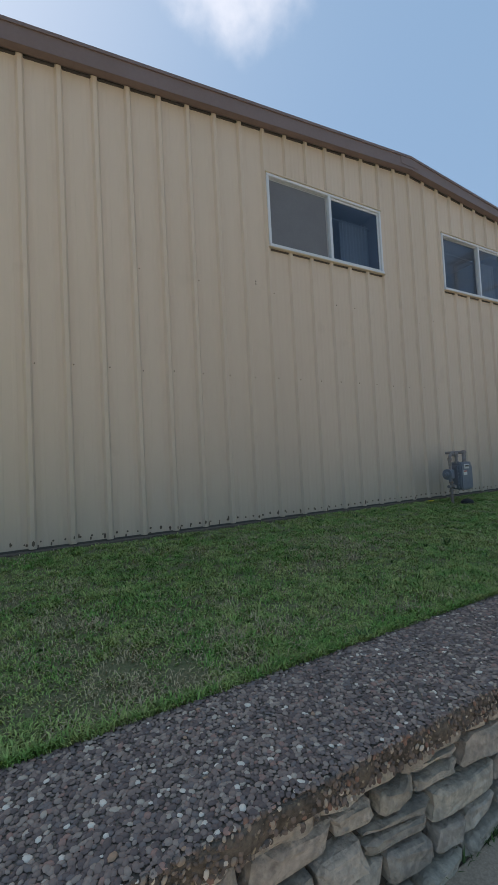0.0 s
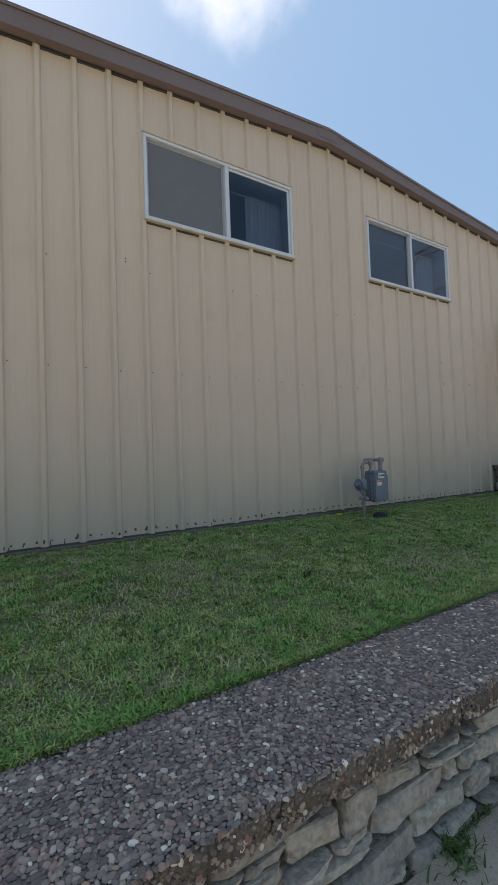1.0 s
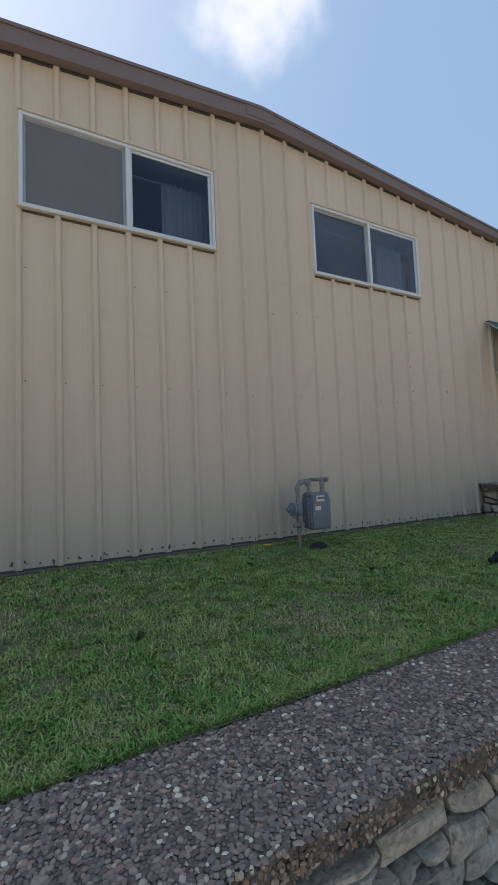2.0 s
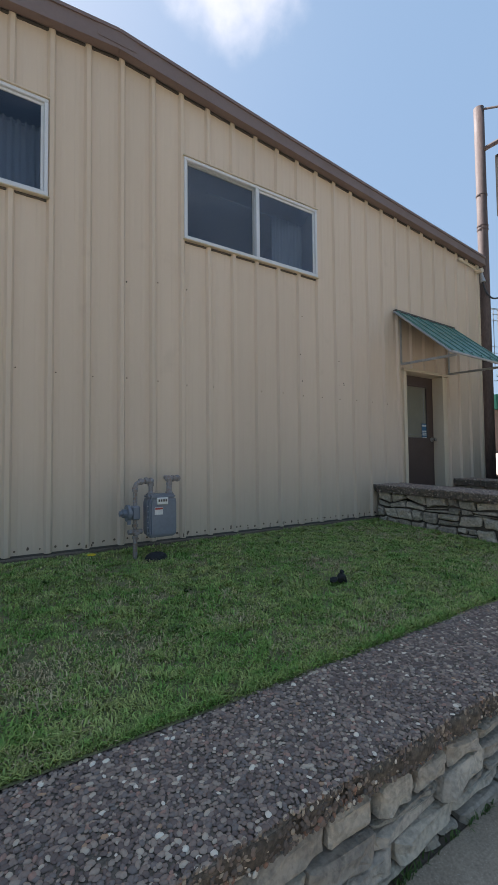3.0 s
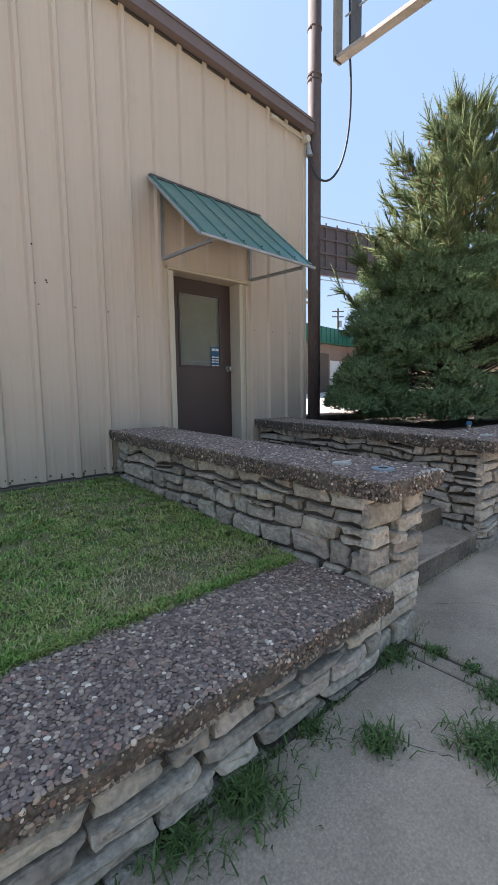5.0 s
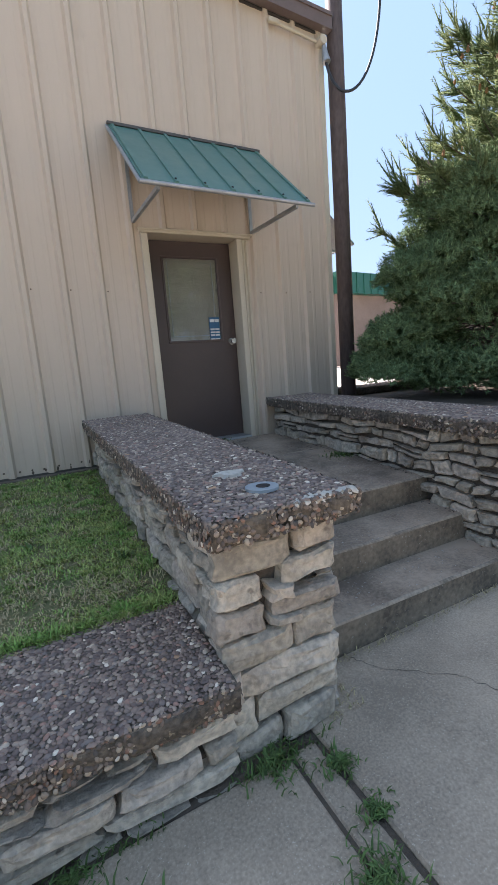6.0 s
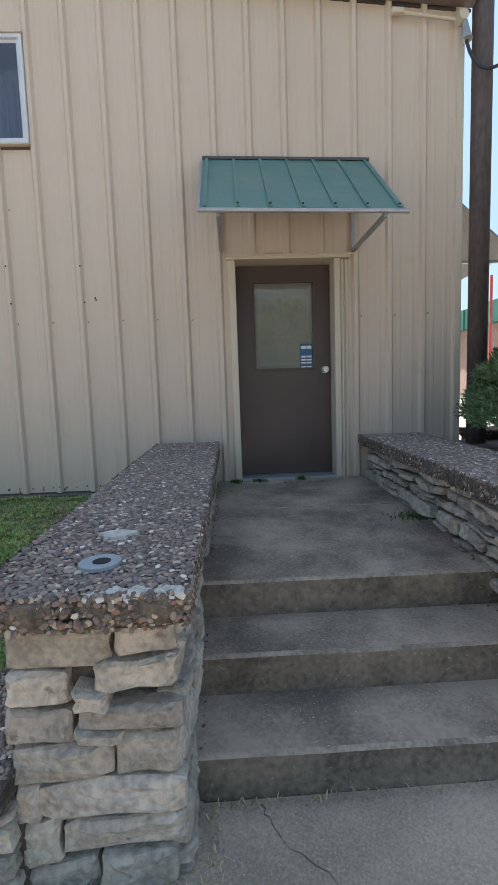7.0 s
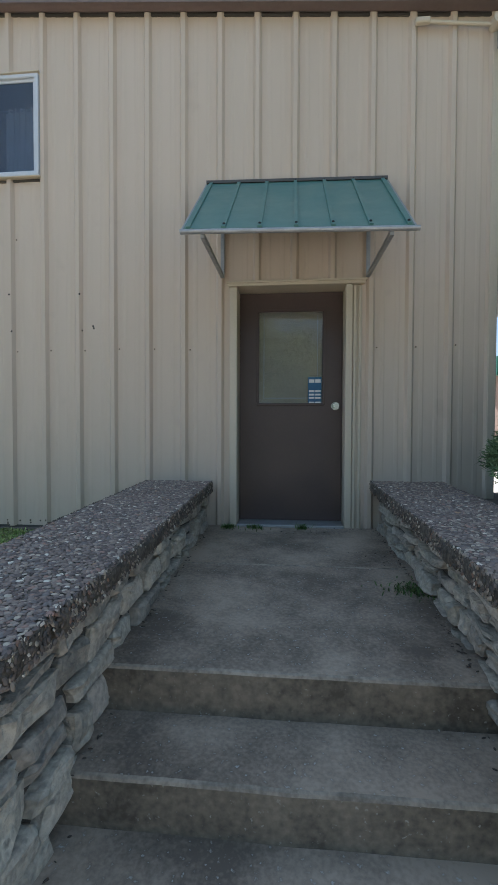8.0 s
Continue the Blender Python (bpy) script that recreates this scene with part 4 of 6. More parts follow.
def stone_face(wall, u0, u1, bottom, top, place, seed, height=(0.10, 0.19), width=(0.13, 0.40), depth=0.10):
    """Lays one face with single stones between bottom(u) and top(u); place(u, v, w) gives the world point."""
    r = random.Random(seed)
    low = min(bottom(u0 + (u1 - u0) * q / 20) for q in range(21))
    total = max(top(u0), top(u1)) - low
    flat = max(bottom(u0), bottom(u1)) - low < 0.3
    hs = []
    while sum(hs) < total - 0.04:
        hs.append(r.uniform(*height))
    s = total / sum(hs)
    lines = [0.0]
    for h in hs:
        lines.append(lines[-1] + h * s / total)
    for fa, fb in zip(lines, lines[1:]):
        u = u0
        while u < u1 - 0.02:
            w = r.uniform(*width)
            if u1 - (u + w) < 0.11:
                w = u1 - u
            ue = min(u1, u + w)
            cells = [(u, ue, fa, fb)]
            if w > 0.2 and r.random() < 0.24:
                fm = fa + (fb - fa) * r.uniform(0.35, 0.65)
                um = u + (ue - u) * r.uniform(0.35, 0.65)
                cells = [(u, ue, fa, fm), (u, um, fm, fb), (um, ue, fm, fb)] if r.random() < 0.5 else [(u, ue, fa, fm), (u, ue, fm, fb)]
            for a, b, ca, cb in cells:
                um = (a + b) / 2
                if not flat and low + (top(um) - low) * cb < bottom(um) + 0.015:
                    continue
                g = r.uniform(0.005, 0.014)
                sl = r.uniform(-0.018, 0.018)
                pts = []
                for uu, ff, gu, gv in ((a, ca, g, g), (b, ca, -g, g), (b, cb, -g, -g), (a, cb, g, -g)):
                    bz, tz = (bottom(uu) if flat else low), top(uu)
                    vv = bz + (tz - bz) * ff
                    wu, wv = warp(uu, vv, seed, tz, bz)
                    if u0 < uu < u1:
                        wu += sl if ff == cb else -sl
                    else:
                        wu = uu
                    pts.append((wu + gu, wv + gv))
                out = r.uniform(-0.012, 0.022)
                set_stone(wall, pts, out, depth, place, r.random())
            u = ue


# ---- copings of exposed pebbles ----
PEB_V, PEB_F = [], []
for ring, (rr, zz) in enumerate(((1.0, -0.35), (0.80, 0.58))):
    for kk in range(6):
        ang = 2 * math.pi * (kk + 0.5 * (ring % 2)) / 6
        PEB_V.append((rr * math.cos(ang), rr * math.sin(ang), zz))
PEB_V.append((0, 0, 0.80))
for kk in range(6):
    a_, b_ = kk, (kk + 1) % 6
    PEB_F += [(a_, b_, a_ + 6), (b_, b_ + 6, a_ + 6), (6 + a_, 6 + b_, 12)]


def pebbles(spots, normals, rng, size):
    n = len(spots)
    nn = normals + rng.normal(size=(n, 3)) * 0.10
    rot = frames_from(nn, rng)
    s = size * rng.uniform(0.55, 1.28, size=(n, 1)) * np.stack([rng.uniform(0.95, 1.35, n), rng.uniform(0.70, 1.0, n), rng.uniform(0.26, 0.44, n)], axis=1)
    return strew(PEB_V, PEB_F, spots, rot * s[:, None, :])


def coping(name, label, quad, zf, thick, seed, edges_out, cell=0.0152):
    """A slab over quad (four x, y corners, counter-clockwise) with its top at zf(x, y), and pebbles standing out of its top and of its free edges."""
    rng = np.random.default_rng(seed)
    q = [Vector(p) for p in quad]
    mid = sum(q, Vector((0, 0))) / 4
    c = thing(name, (mid.x, mid.y, zf(mid.x, mid.y) - thick), label, "coping", group="pebble copings")
    bm = bmesh.new()
    nu, nv = max(2, int((q[1] - q[0]).length / 0.06)), max(2, int((q[3] - q[0]).length / 0.06))

    def at(s, t):
        p = q[0] * (1 - s) * (1 - t) + q[1] * s * (1 - t) + q[2] * s * t + q[3] * (1 - s) * t
        return p

    def edge_warp(p):
        k = 0.010
        w = Vector((noise.noise((p.x * 6, p.y * 6, seed)), noise.noise((p.x * 6, p.y * 6, seed + 5)))) * k
        w += Vector((noise.noise((p.x * 22, p.y * 22, seed)), noise.noise((p.x * 22, p.y * 22, seed + 5)))) * 0.011
        return p + w
    top = [[None] * (nu + 1) for _ in range(nv + 1)]
    for j in range(nv + 1):
        for i in range(nu + 1):
            s, t = i / nu, j / nv
            p = at(s, t)
            free = (t == 0 and 0 in edges_out) or (s == 1 and 1 in edges_out) or (t == 1 and 2 in edges_out) or (s == 0 and 3 in edges_out)
            pw = edge_warp(p) if free else p
            z = zf(p.x, p.y) - (0.018 + 0.008 * noise.noise((p.x * 11, p.y * 11, 3)) if free else 0.0098) + 0.003 * noise.noise((p.x * 5, p.y * 5, seed))
            top[j][i] = bm.verts.new((pw.x, pw.y, z))
    for j in range(nv):
        for i in range(nu):
            bm.faces.new((top[j][i], top[j][i + 1], top[j + 1][i + 1], top[j + 1][i]))
    loop = [top[0][i] for i in range(nu)] + [top[j][nu] for j in range(nv)] + [top[nv][i] for i in range(nu, 0, -1)] + [top[j][0] for j in range(nv, 0, -1)]
    prev = loop
    for d, push in ((0.4, 0.000), (0.8, -0.004), (1.0, -0.022)):
        ring = []
        for v in loop:
            p = Vector((v.co.x, v.co.y))
            o = (p - mid)
            o = Vector((max(-1, min(1, o.x / 0.3)), max(-1, min(1, o.y / 0.3))))
            w = edge_warp(p)
            bulge = push + 0.006 * noise.noise((v.co.x * 13, v.co.y * 13, d * 9))
            ring.append(bm.verts.new((w.x + o.x * bulge, w.y + o.y * bulge, zf(p.x, p.y) - thick * d + 0.006 * noise.noise((p.x * 7, p.y * 7, 2)))))
        for i in range(len(loop)):
            j = (i + 1) % len(loop)
            bm.faces.new((prev[i], ring[i], ring[j], prev[j]))
        prev = ring
    bm.faces.new(prev[::-1])
    bmesh.ops.recalc_face_normals(bm, faces=bm.faces)
    for fc in bm.faces:   # the bed between the pebbles is paler than the sides
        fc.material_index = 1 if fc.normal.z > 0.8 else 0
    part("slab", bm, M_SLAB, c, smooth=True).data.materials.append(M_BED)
    # pebbles on the top
    lu, lv = (q[1] - q[0]).length, (q[3] - q[0]).length
    spots = []
    rows = int(lv / (cell * 0.87))
    for j in range(rows):
        for i in range(int(lu / cell)):
            s = (i + 0.5 * (j % 2) + 0.5 + rng.uniform(-0.34, 0.34)) * cell / lu
            t = (j + 0.5 + rng.uniform(-0.34, 0.34)) / rows
            if 0.0 < s < 1.0 and 0.003 < t < 1.0:
                p = at(s, t)
                if noise.noise((p.x * 3.1, p.y * 3.1, seed + 2)) > 0.62 and rng.random() < 0.3:
                    continue
                spots.append((p.x, p.y, zf(p.x, p.y) - 0.0062 + 0.003 * noise.noise((p.x * 5, p.y * 5, seed)) + rng.uniform(-0.0018, 0.0014)))
    spots = np.array(spots)
    v1, f1 = pebbles(spots, np.tile([0.0, 0.0, 1.0], (len(spots), 1)), rng, cell * 0.64)
    # pebbles half sunk in the free edges
    es, en = [], []
    for k in edges_out:
        a, b = q[k], q[(k + 1) % 4]
        d = (b - a)
        nrm2 = Vector((d.y, -d.x)).normalized()
        for _ in range(int(d.length / cell * thick / cell * 1.9)):
            p = a + d * rng.random()
            p = p + Vector((noise.noise((p.x * 6, p.y * 6, seed)), noise.noise((p.x * 6, p.y * 6, seed + 5)))) * 0.010
            off = rng.uniform(-0.008, 0.003)
            es.append((p.x + nrm2.x * off, p.y + nrm2.y * off, zf(p.x, p.y) - thick * (0.05 + 0.90 * rng.random() ** 1.25)))
            en.append((nrm2.x, nrm2.y, 0.25))
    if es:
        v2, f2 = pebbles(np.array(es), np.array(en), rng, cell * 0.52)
        soup("edge_aggregate", v2, f2, M_PEBBLE_EDGE, c, smooth=True)["kind"] = "stuff"
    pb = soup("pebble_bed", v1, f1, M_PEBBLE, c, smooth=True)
    pb["kind"] = "stuff"
    return c


def cop1_z(x, y):
    return float(np.interp(x, [-4, 0, 4, 7, 8.7], [0.82, 0.85, 0.865, 0.905, 0.912]))


def cop2_z(x, y):
    return 1.432 + (y - 0.9) * 0.032


def cop3_z(x, y):
    return 1.462 + (y - 1.1) * 0.030


coping("wall_coping", "long grey-brown slab of exposed pebble concrete on the low stone wall", [(-1.2, 0.855), (8.74, 0.875), (8.74, 1.475), (-1.2, 1.435)], cop1_z, 0.10, 11, (0,))
coping("wall_coping", "exposed pebble concrete slab on the stone wall beside the steps", [(8.685, 0.885), (9.255, 0.885), (9.245, WALL - 0.04), (8.675, WALL - 0.04)], cop2_z, 0.10, 12, (0, 1, 3))
coping("planter_coping", "exposed pebble concrete slab edging the planter beside the landing", [(10.535, 1.67), (11.10, 1.67), (11.10, WALL - 0.04), (10.535, WALL - 0.04)], cop3_z, 0.10, 13, (3,))
coping("planter_coping", "exposed pebble concrete slab along the front of the planter", [(10.535, 1.09), (15.4, 1.09), (15.4, 1.665), (10.535, 1.665)], cop3_z, 0.10, 14, (0, 3), cell=0.021)
coping("planter_coping", "exposed pebble concrete slab along the back of the planter", [(11.85, 4.05), (15.4, 4.05), (15.4, 4.55), (11.85, 4.55)], lambda x, y: 1.52, 0.10, 15, (), cell=0.03)


def wall_thing(label, at):
    return thing("stone_wall", at, label, "stone wall", kind="structure")


# low wall along the pavement
low = wall_thing("low dry-laid limestone retaining wall along the pavement", (3, 0.95, 0.3))
part("core", prism([(-4, -0.2), (8.75, -0.2), (8.75, 0.80), (4, 0.755), (-4, 0.71)], 0.985, 1.42), M_MORTAR, low)
stone_face(low, -1.2, 8.75, lambda u: walk_z(u) - 0.03, lambda u: cop1_z(u, 1) - 0.095, lambda u, v, w: (u, 0.935 - w, v), 21)
# wall beside the steps
mid_wall = wall_thing("dry-laid cream limestone wall between the lawn and the steps", (8.97, 2.4, 0.5))
part("core", box(8.785, 9.160, 1.030, WALL - 0.04, 0.1, 1.32), M_MORTAR, mid_wall)
PIER = ((8.734, 9.023, 1.188, 1.300, -0.002), (9.035, 9.198, 1.229, 1.318, 0.010), (8.975, 9.195, 1.124, 1.208, 0.020), (8.728, 8.899, 1.086, 1.168, -0.009),
        (8.918, 9.015, 1.073, 1.122, -0.012), (8.930, 9.207, 1.014, 1.075, 0.002), (8.724, 8.902, 0.973, 1.066, -0.011), (8.918, 9.044, 0.983, 1.008, -0.020),
        (8.729, 9.005, 0.860, 0.962, 0.016), (9.022, 9.198, 0.868, 0.990, 0.006), (8.800, 9.206, 0.748, 0.846, 0.011), (8.735, 8.792, 0.736, 0.840, 0.003),
        (8.855, 9.195, 0.638, 0.730, 0.031), (8.950, 9.170, 0.520, 0.622, 0.012), (8.735, 8.845, 0.593, 0.722, 0.020), (8.735, 8.940, 0.470, 0.585, 0.030))
for q, (u0, u1, v0, v1, tilt) in enumerate(PIER):   # the end face, laid stone by stone
    h = tilt / 2
    rr = random.Random(300 + q)
    set_stone(mid_wall, [(u0 - 0.006, v0 - h - 0.007), (u1 + 0.005, v0 + h - 0.007), (u1 + rr.uniform(-.004, .008), v1 + h + 0.006), (u0 + rr.uniform(-.008, .004), v1 - h + 0.006)], rr.uniform(-0.014, 0.026), 0.07, lambda u, v, w: (u, 0.975 - w, v), rr.random())
stone_face(mid_wall, 0.99, WALL - 0.04, lambda u: 0.82, lambda u: cop2_z(9, u) - 0.095, lambda u, v, w: (8.75 - w, u, v), 23, height=(0.085, 0.15), width=(0.11, 0.30), depth=0.06)
stone_face(mid_wall, 0.99, WALL - 0.04, lambda u: 0.48 + max(0, min(1, (u - 1.2) / 0.7)) * 0.5, lambda u: cop2_z(9, u) - 0.095, lambda u, v, w: (9.195 + w, u, v), 24, height=(0.10, 0.17), width=(0.14, 0.36), depth=0.06)
# planter walls
pl = wall_thing("dry-laid grey limestone planter wall beside the landing", (12.5, 2.4, 0.5))
part("core", box(10.648, 11.0, 1.226, WALL - 0.04, 0.1, 1.36), M_MORTAR, pl)
part("core", box(11.002, 15.3, 1.226, 1.6, 0.1, 1.352), M_MORTAR, pl)
part("core", box(11.86, 15.3, 4.1, 4.5, 0.3, 1.42), M_MORTAR, pl)
part("core", box(15.0, 15.3, 1.6, 4.1, 0.3, 1.42), M_MORTAR, pl)
stone_face(pl, 1.20, WALL - 0.04, lambda u: 0.48 + max(0, min(1, (u - 1.2) / 0.7)) * 0.5, lambda u: cop3_z(9, u) - 0.095, lambda u, v, w: (10.615 - w, u, v), 25, height=(0.06, 0.12), width=(0.09, 0.28), depth=0.06)
stone_face(pl, 10.60, 14.2, lambda u: walk_z(u) - 0.03, lambda u: cop3_z(9, 1.2) - 0.095, lambda u, v, w: (u, 1.19 - w, v), 26, height=(0.07, 0.14), width=(0.14, 0.42), depth=0.06)
bm = bmesh.new()
n = 16
vs = [[bm.verts.new((10.95 + 6.2 * i / n, 1.5 + 2.75 * j / n, 1.42 + 0.05 * noise.noise((i * 0.6, j * 0.6, 1)))) for i in range(n + 1)] for j in range(n + 1)]
for j in range(n):
    for i in range(n):
        bm.faces.new((vs[j][i], vs[j][i + 1], vs[j + 1][i + 1], vs[j + 1][i]))
tagged(part("planter_soil", bm, M_SOIL, smooth=True), "dark bare soil with needle litter in the planter", "soil", kind="structure")

# plates left on the copings
disc = thing("metal_disc", (8.977, 1.085, cop2_z(9, 1.085)), "round blue-grey metal disc with a dark centre on the coping", "disc")
bm = tube([(8.977, 1.085, cop2_z(9, 1.085) - 0.004), (8.977, 1.085, cop2_z(9, 1.085) + 0.006)], 0.060, sides=28)
part("rim", bm, M_DISC, disc)
part("centre", tube([(8.982, 1.085, cop2_z(9, 1.085) + 0.002), (8.982, 1.085, cop2_z(9, 1.085) + 0.0075)], 0.026, sides=18), M_BLACK, disc, "dark centre hole")
for nm, x, y, zf in (("plaster_patch", 8.965, 1.335, cop2_z), ("plaster_patch", 10.93, 1.31, cop3_z)):
    bm = bmesh.new()
    ring = [bm.verts.new((x + 0.055 * math.cos(t) * (1 + 0.25 * math.sin(3 * t) + 0.16 * math.sin(7 * t + 1)), y + 0.042 * math.sin(t) * (1 + 0.2 * math.cos(5 * t)), zf(x, y) + 0.0045 + 0.003 * math.sin(4 * t))) for t in [2 * math.pi * i / 20 for i in range(20)]]
    low_r = [bm.verts.new((v.co.x * 1.0 + (v.co.x - x) * 0.1, v.co.y + (v.co.y - y) * 0.1, v.co.z - 0.016)) for v in ring]
    bm.faces.new(ring)
    for i in range(20):
        bm.faces.new((ring[i], low_r[i], low_r[(i + 1) % 20], ring[(i + 1) % 20]))
    tagged(part(nm, bm, M_WHITE_SPOT, at=(x, y, zf(x, y))), "small chalky white patch stuck on the coping", "patch")
rng = np.random.default_rng(41)
chips = np.array([(9.235 - 0.25 * rng.random() ** 1.6, 0.893 + abs(rng.normal()) * 0.014, 0) for _ in range(44)])
chips[:, 2] = [cop2_z(9, p[1]) - 0.005 - 0.010 * rng.random() for p in chips]
v, f = strew(PEB_V, PEB_F, chips, frames_from(np.tile([0.0, -0.35, 1.0], (44, 1)) + rng.normal(size=(44, 3)) * 0.2, rng) * (np.array([0.019, 0.014, 0.007]) * rng.uniform(0.5, 1.2, (44, 1)))[:, None, :])
tagged(soup("mortar_chips", v, f, M_WHITE_SPOT, at=(9.15, 0.9, 1.43)), "pale chipped mortar along the worn front corner of the coping", "mortar", kind="stuff")
fix = thing("sprinkler_head", (11.29, 1.60, cop3_z(11, 1.6)), "small shiny blue sprinkler head on the planter coping", "sprinkler")
zc = cop3_z(11, 1.6)
part("stem", tube([(11.29, 1.6, zc - 0.02), (11.29, 1.6, zc + 0.05)], 0.016), M_STEEL, fix)
part("cap", tube([(11.29, 1.6, zc + 0.045), (11.29, 1.6, zc + 0.06), (11.29, 1.6, zc + 0.078)], 0.030, taper=0.022), M_BLUE, fix)

# ---- lawn ----
lawn = grid_sheet("lawn", [(-4 + 0.25 * i) for i in range(51)] + [8.76], [1.43, 1.49] + [1.57 + 0.2 * j for j in range(11)] + [WALL - 0.03], lawn_z, M_LAWN, "mown lawn strip with dry patches between the wall and the building", category="lawn")


def blades(n, spot, length, lean, seed, width=0.0035, tuft=0.0, scale=None, turn=None):
    rng = np.random.default_rng(seed)
    pts = np.array(spot(rng, n))
    n = len(pts)
    L = rng.uniform(*length, n)
    if tuft:
        L *= np.array([1 + tuft * 1.6 * noise.noise((p[0] * 8, p[1] * 8, seed)) for p in pts])
    if scale is not None:
        L *= scale
    ang = rng.uniform(0, 2 * np.pi, n) if turn is None else turn
    ln = rng.uniform(*lean, n)
    d = np.stack([np.cos(ang), np.sin(ang)], 1)
    side = np.stack([-d[:, 1], d[:, 0]], 1) * (width * rng.uniform(0.6, 1.3, n))[:, None]
    h1, h2 = L * 0.55, L
    o1, o2 = d * (L * ln * 0.35)[:, None], d * (L * ln)[:, None]
    z1, z2 = h1 * np.sqrt(np.maximum(0.1, 1 - (ln * 0.5) ** 2)), h2 * np.sqrt(np.maximum(0.12, 1 - ln ** 2 * 0.75))
    v = np.zeros((n, 5, 3))
    v[:, 0, :2], v[:, 1, :2] = pts[:, :2] - side, pts[:, :2] + side
    v[:, 0, 2] = v[:, 1, 2] = pts[:, 2] - 0.004
    v[:, 2, :2], v[:, 3, :2] = pts[:, :2] + o1 - side * 0.75, pts[:, :2] + o1 + side * 0.75
    v[:, 2, 2] = v[:, 3, 2] = pts[:, 2] + z1
    v[:, 4, :2], v[:, 4, 2] = pts[:, :2] + o2, pts[:, 2] + z2
    f = np.array([(0, 1, 3), (0, 3, 2), (2, 3, 4)])[None] + (np.arange(n) * 5)[:, None, None]
    return v.reshape(-1, 3), f.reshape(-1, 3)


DRY_PATCHES = ((2.85, 2.70, 0.55), (1.05, 1.85, 0.50), (2.35, 2.35, 0.40), (0.55, 1.52, 0.30), (7.85, 1.85, 0.42), (8.55, 1.75, 0.34), (6.2, 1.55, 0.22), (8.45, 3.0, 0.45), (4.6, 2.1, 0.3))


def dryness(x, y):
    d = 0.75 * noise.noise((x * 1.3, y * 1.7, 4)) + 0.45 * noise.noise((x * 3.6, y * 3.6, 8)) + 0.3 * noise.noise((x * 9, y * 9, 2)) - 0.12
    for px, py, pr in DRY_PATCHES:
        d += 0.50 * math.exp(-((x - px) ** 2 * 0.6 + (y - py) ** 2 * 1.3) / (pr * pr))
    return d


def lawn_clumps(rng, count, per, keep, spread):
    """Spots in little clumps, each with a lean and a length of its own."""
    xs = rng.uniform(-1.6, 8.72, count)
    ys = 1.455 + (WALL - 0.04 - 1.455) * rng.uniform(0, 1, count) ** 1.2
    mids = np.array([(x, y) for x, y in zip(xs, ys) if keep(dryness(x, y), rng.random())])
    n = len(mids)
    tall = rng.uniform(0.55, 1.0, n) + 0.5 * (rng.random(n) < 0.16)
    tall *= np.array([1 + 0.55 * noise.noise((x * 2.1, y * 2.1, 17)) for x, y in mids])
    face = rng.uniform(0, 2 * np.pi, n)
    k = np.repeat(np.arange(n), rng.integers(per // 2, per + per // 2, n))
    off = rng.normal(size=(len(k), 2)) * spread
    pts = mids[k] + off
    pts[:, 1] = np.clip(pts[:, 1], 1.448, WALL - 0.02)
    pts[:, 0] = np.clip(pts[:, 0], -1.7, 8.73)
    z = np.array([lawn_z(x, y) for x, y in pts])
    turn = np.where(rng.random(len(k)) < 0.6, face[k] + rng.normal(size=len(k)) * 0.7, np.arctan2(off[:, 1], off[:, 0]) + rng.normal(size=len(k)) * 0.5)
    return np.column_stack([pts, z]), tall[k], turn


rng = np.random.default_rng(31)
pts, tall, turn = lawn_clumps(rng, 16000, 19, lambda d, r: r < 1.0 - 1.5 * max(0, d - 0.15), 0.024)
v, f = blades(len(pts), lambda g, n: pts, (0.018, 0.038), (0.8, 1.22), 31, width=0.0033, scale=tall, turn=turn)
tagged(soup("grass", v, f, M_GRASS), "short mown green grass in uneven clumps", "grass", kind="stuff")
pts, tall, turn = lawn_clumps(rng, 9000, 15, lambda d, r: r < 0.18 + 2.0 * max(0, d - 0.02), 0.032)
v, f = blades(len(pts), lambda g, n: pts, (0.018, 0.045), (0.95, 1.2), 32, width=0.0026, scale=tall, turn=turn)
tagged(soup("dry_grass", v, f, M_DRY), "straw-coloured dry grass and clippings in patches", "grass", kind="stuff")
pts, tall, turn = lawn_clumps(rng, 45, 14, lambda d, r: d < 0.15, 0.012)
v, f = blades(len(pts), lambda g, n: pts, (0.035, 0.075), (0.75, 1.1), 34, width=0.0070, scale=tall, turn=turn)
tagged(soup("lawn_weeds", v, f, M_WEED), "scattered broad-leaved weeds standing in the lawn", "weeds", kind="stuff")


def edge_spots(rng, n):
    out = []
    while len(out) < n:
        x = rng.uniform(-1.5, 8.7)
        if noise.noise((x * 2.3, 0, 3)) + 0.25 * rng.normal() > -0.4:
            out.append((x, 1.422 + 0.04 * (x + 1.2) / 9.88 + abs(rng.normal()) * 0.04, cop1_z(x, 1) - 0.006))
    return out


v, f = blades(15000, edge_spots, (0.018, 0.048), (0.5, 1.1), 33)
tagged(soup("edge_grass", v, f, M_GRASS), "longer grass along the coping edge", "grass", kind="stuff")


def weed_clump(x, y, z, n, r, length, seed, label="tuft of green crabgrass growing from a crack"):
    def sp(rng, k):
        a = rng.uniform(0, 6.28, k)
        d = np.abs(rng.normal(size=k)) * r * 0.5
        return np.stack([x + d * np.cos(a), y + d * np.sin(a), np.full(k, z)], 1)
    length = (length[0] * 0.7, length[1] * 0.7)
    v, f = blades(int(n * 1.7), sp, length, (0.85, 1.14), seed, width=0.0036)
    tagged(soup("weed_clump", v, f, M_WEED, at=(x, y, z)), label, "weed", group="weeds in the pavement", kind="stuff")


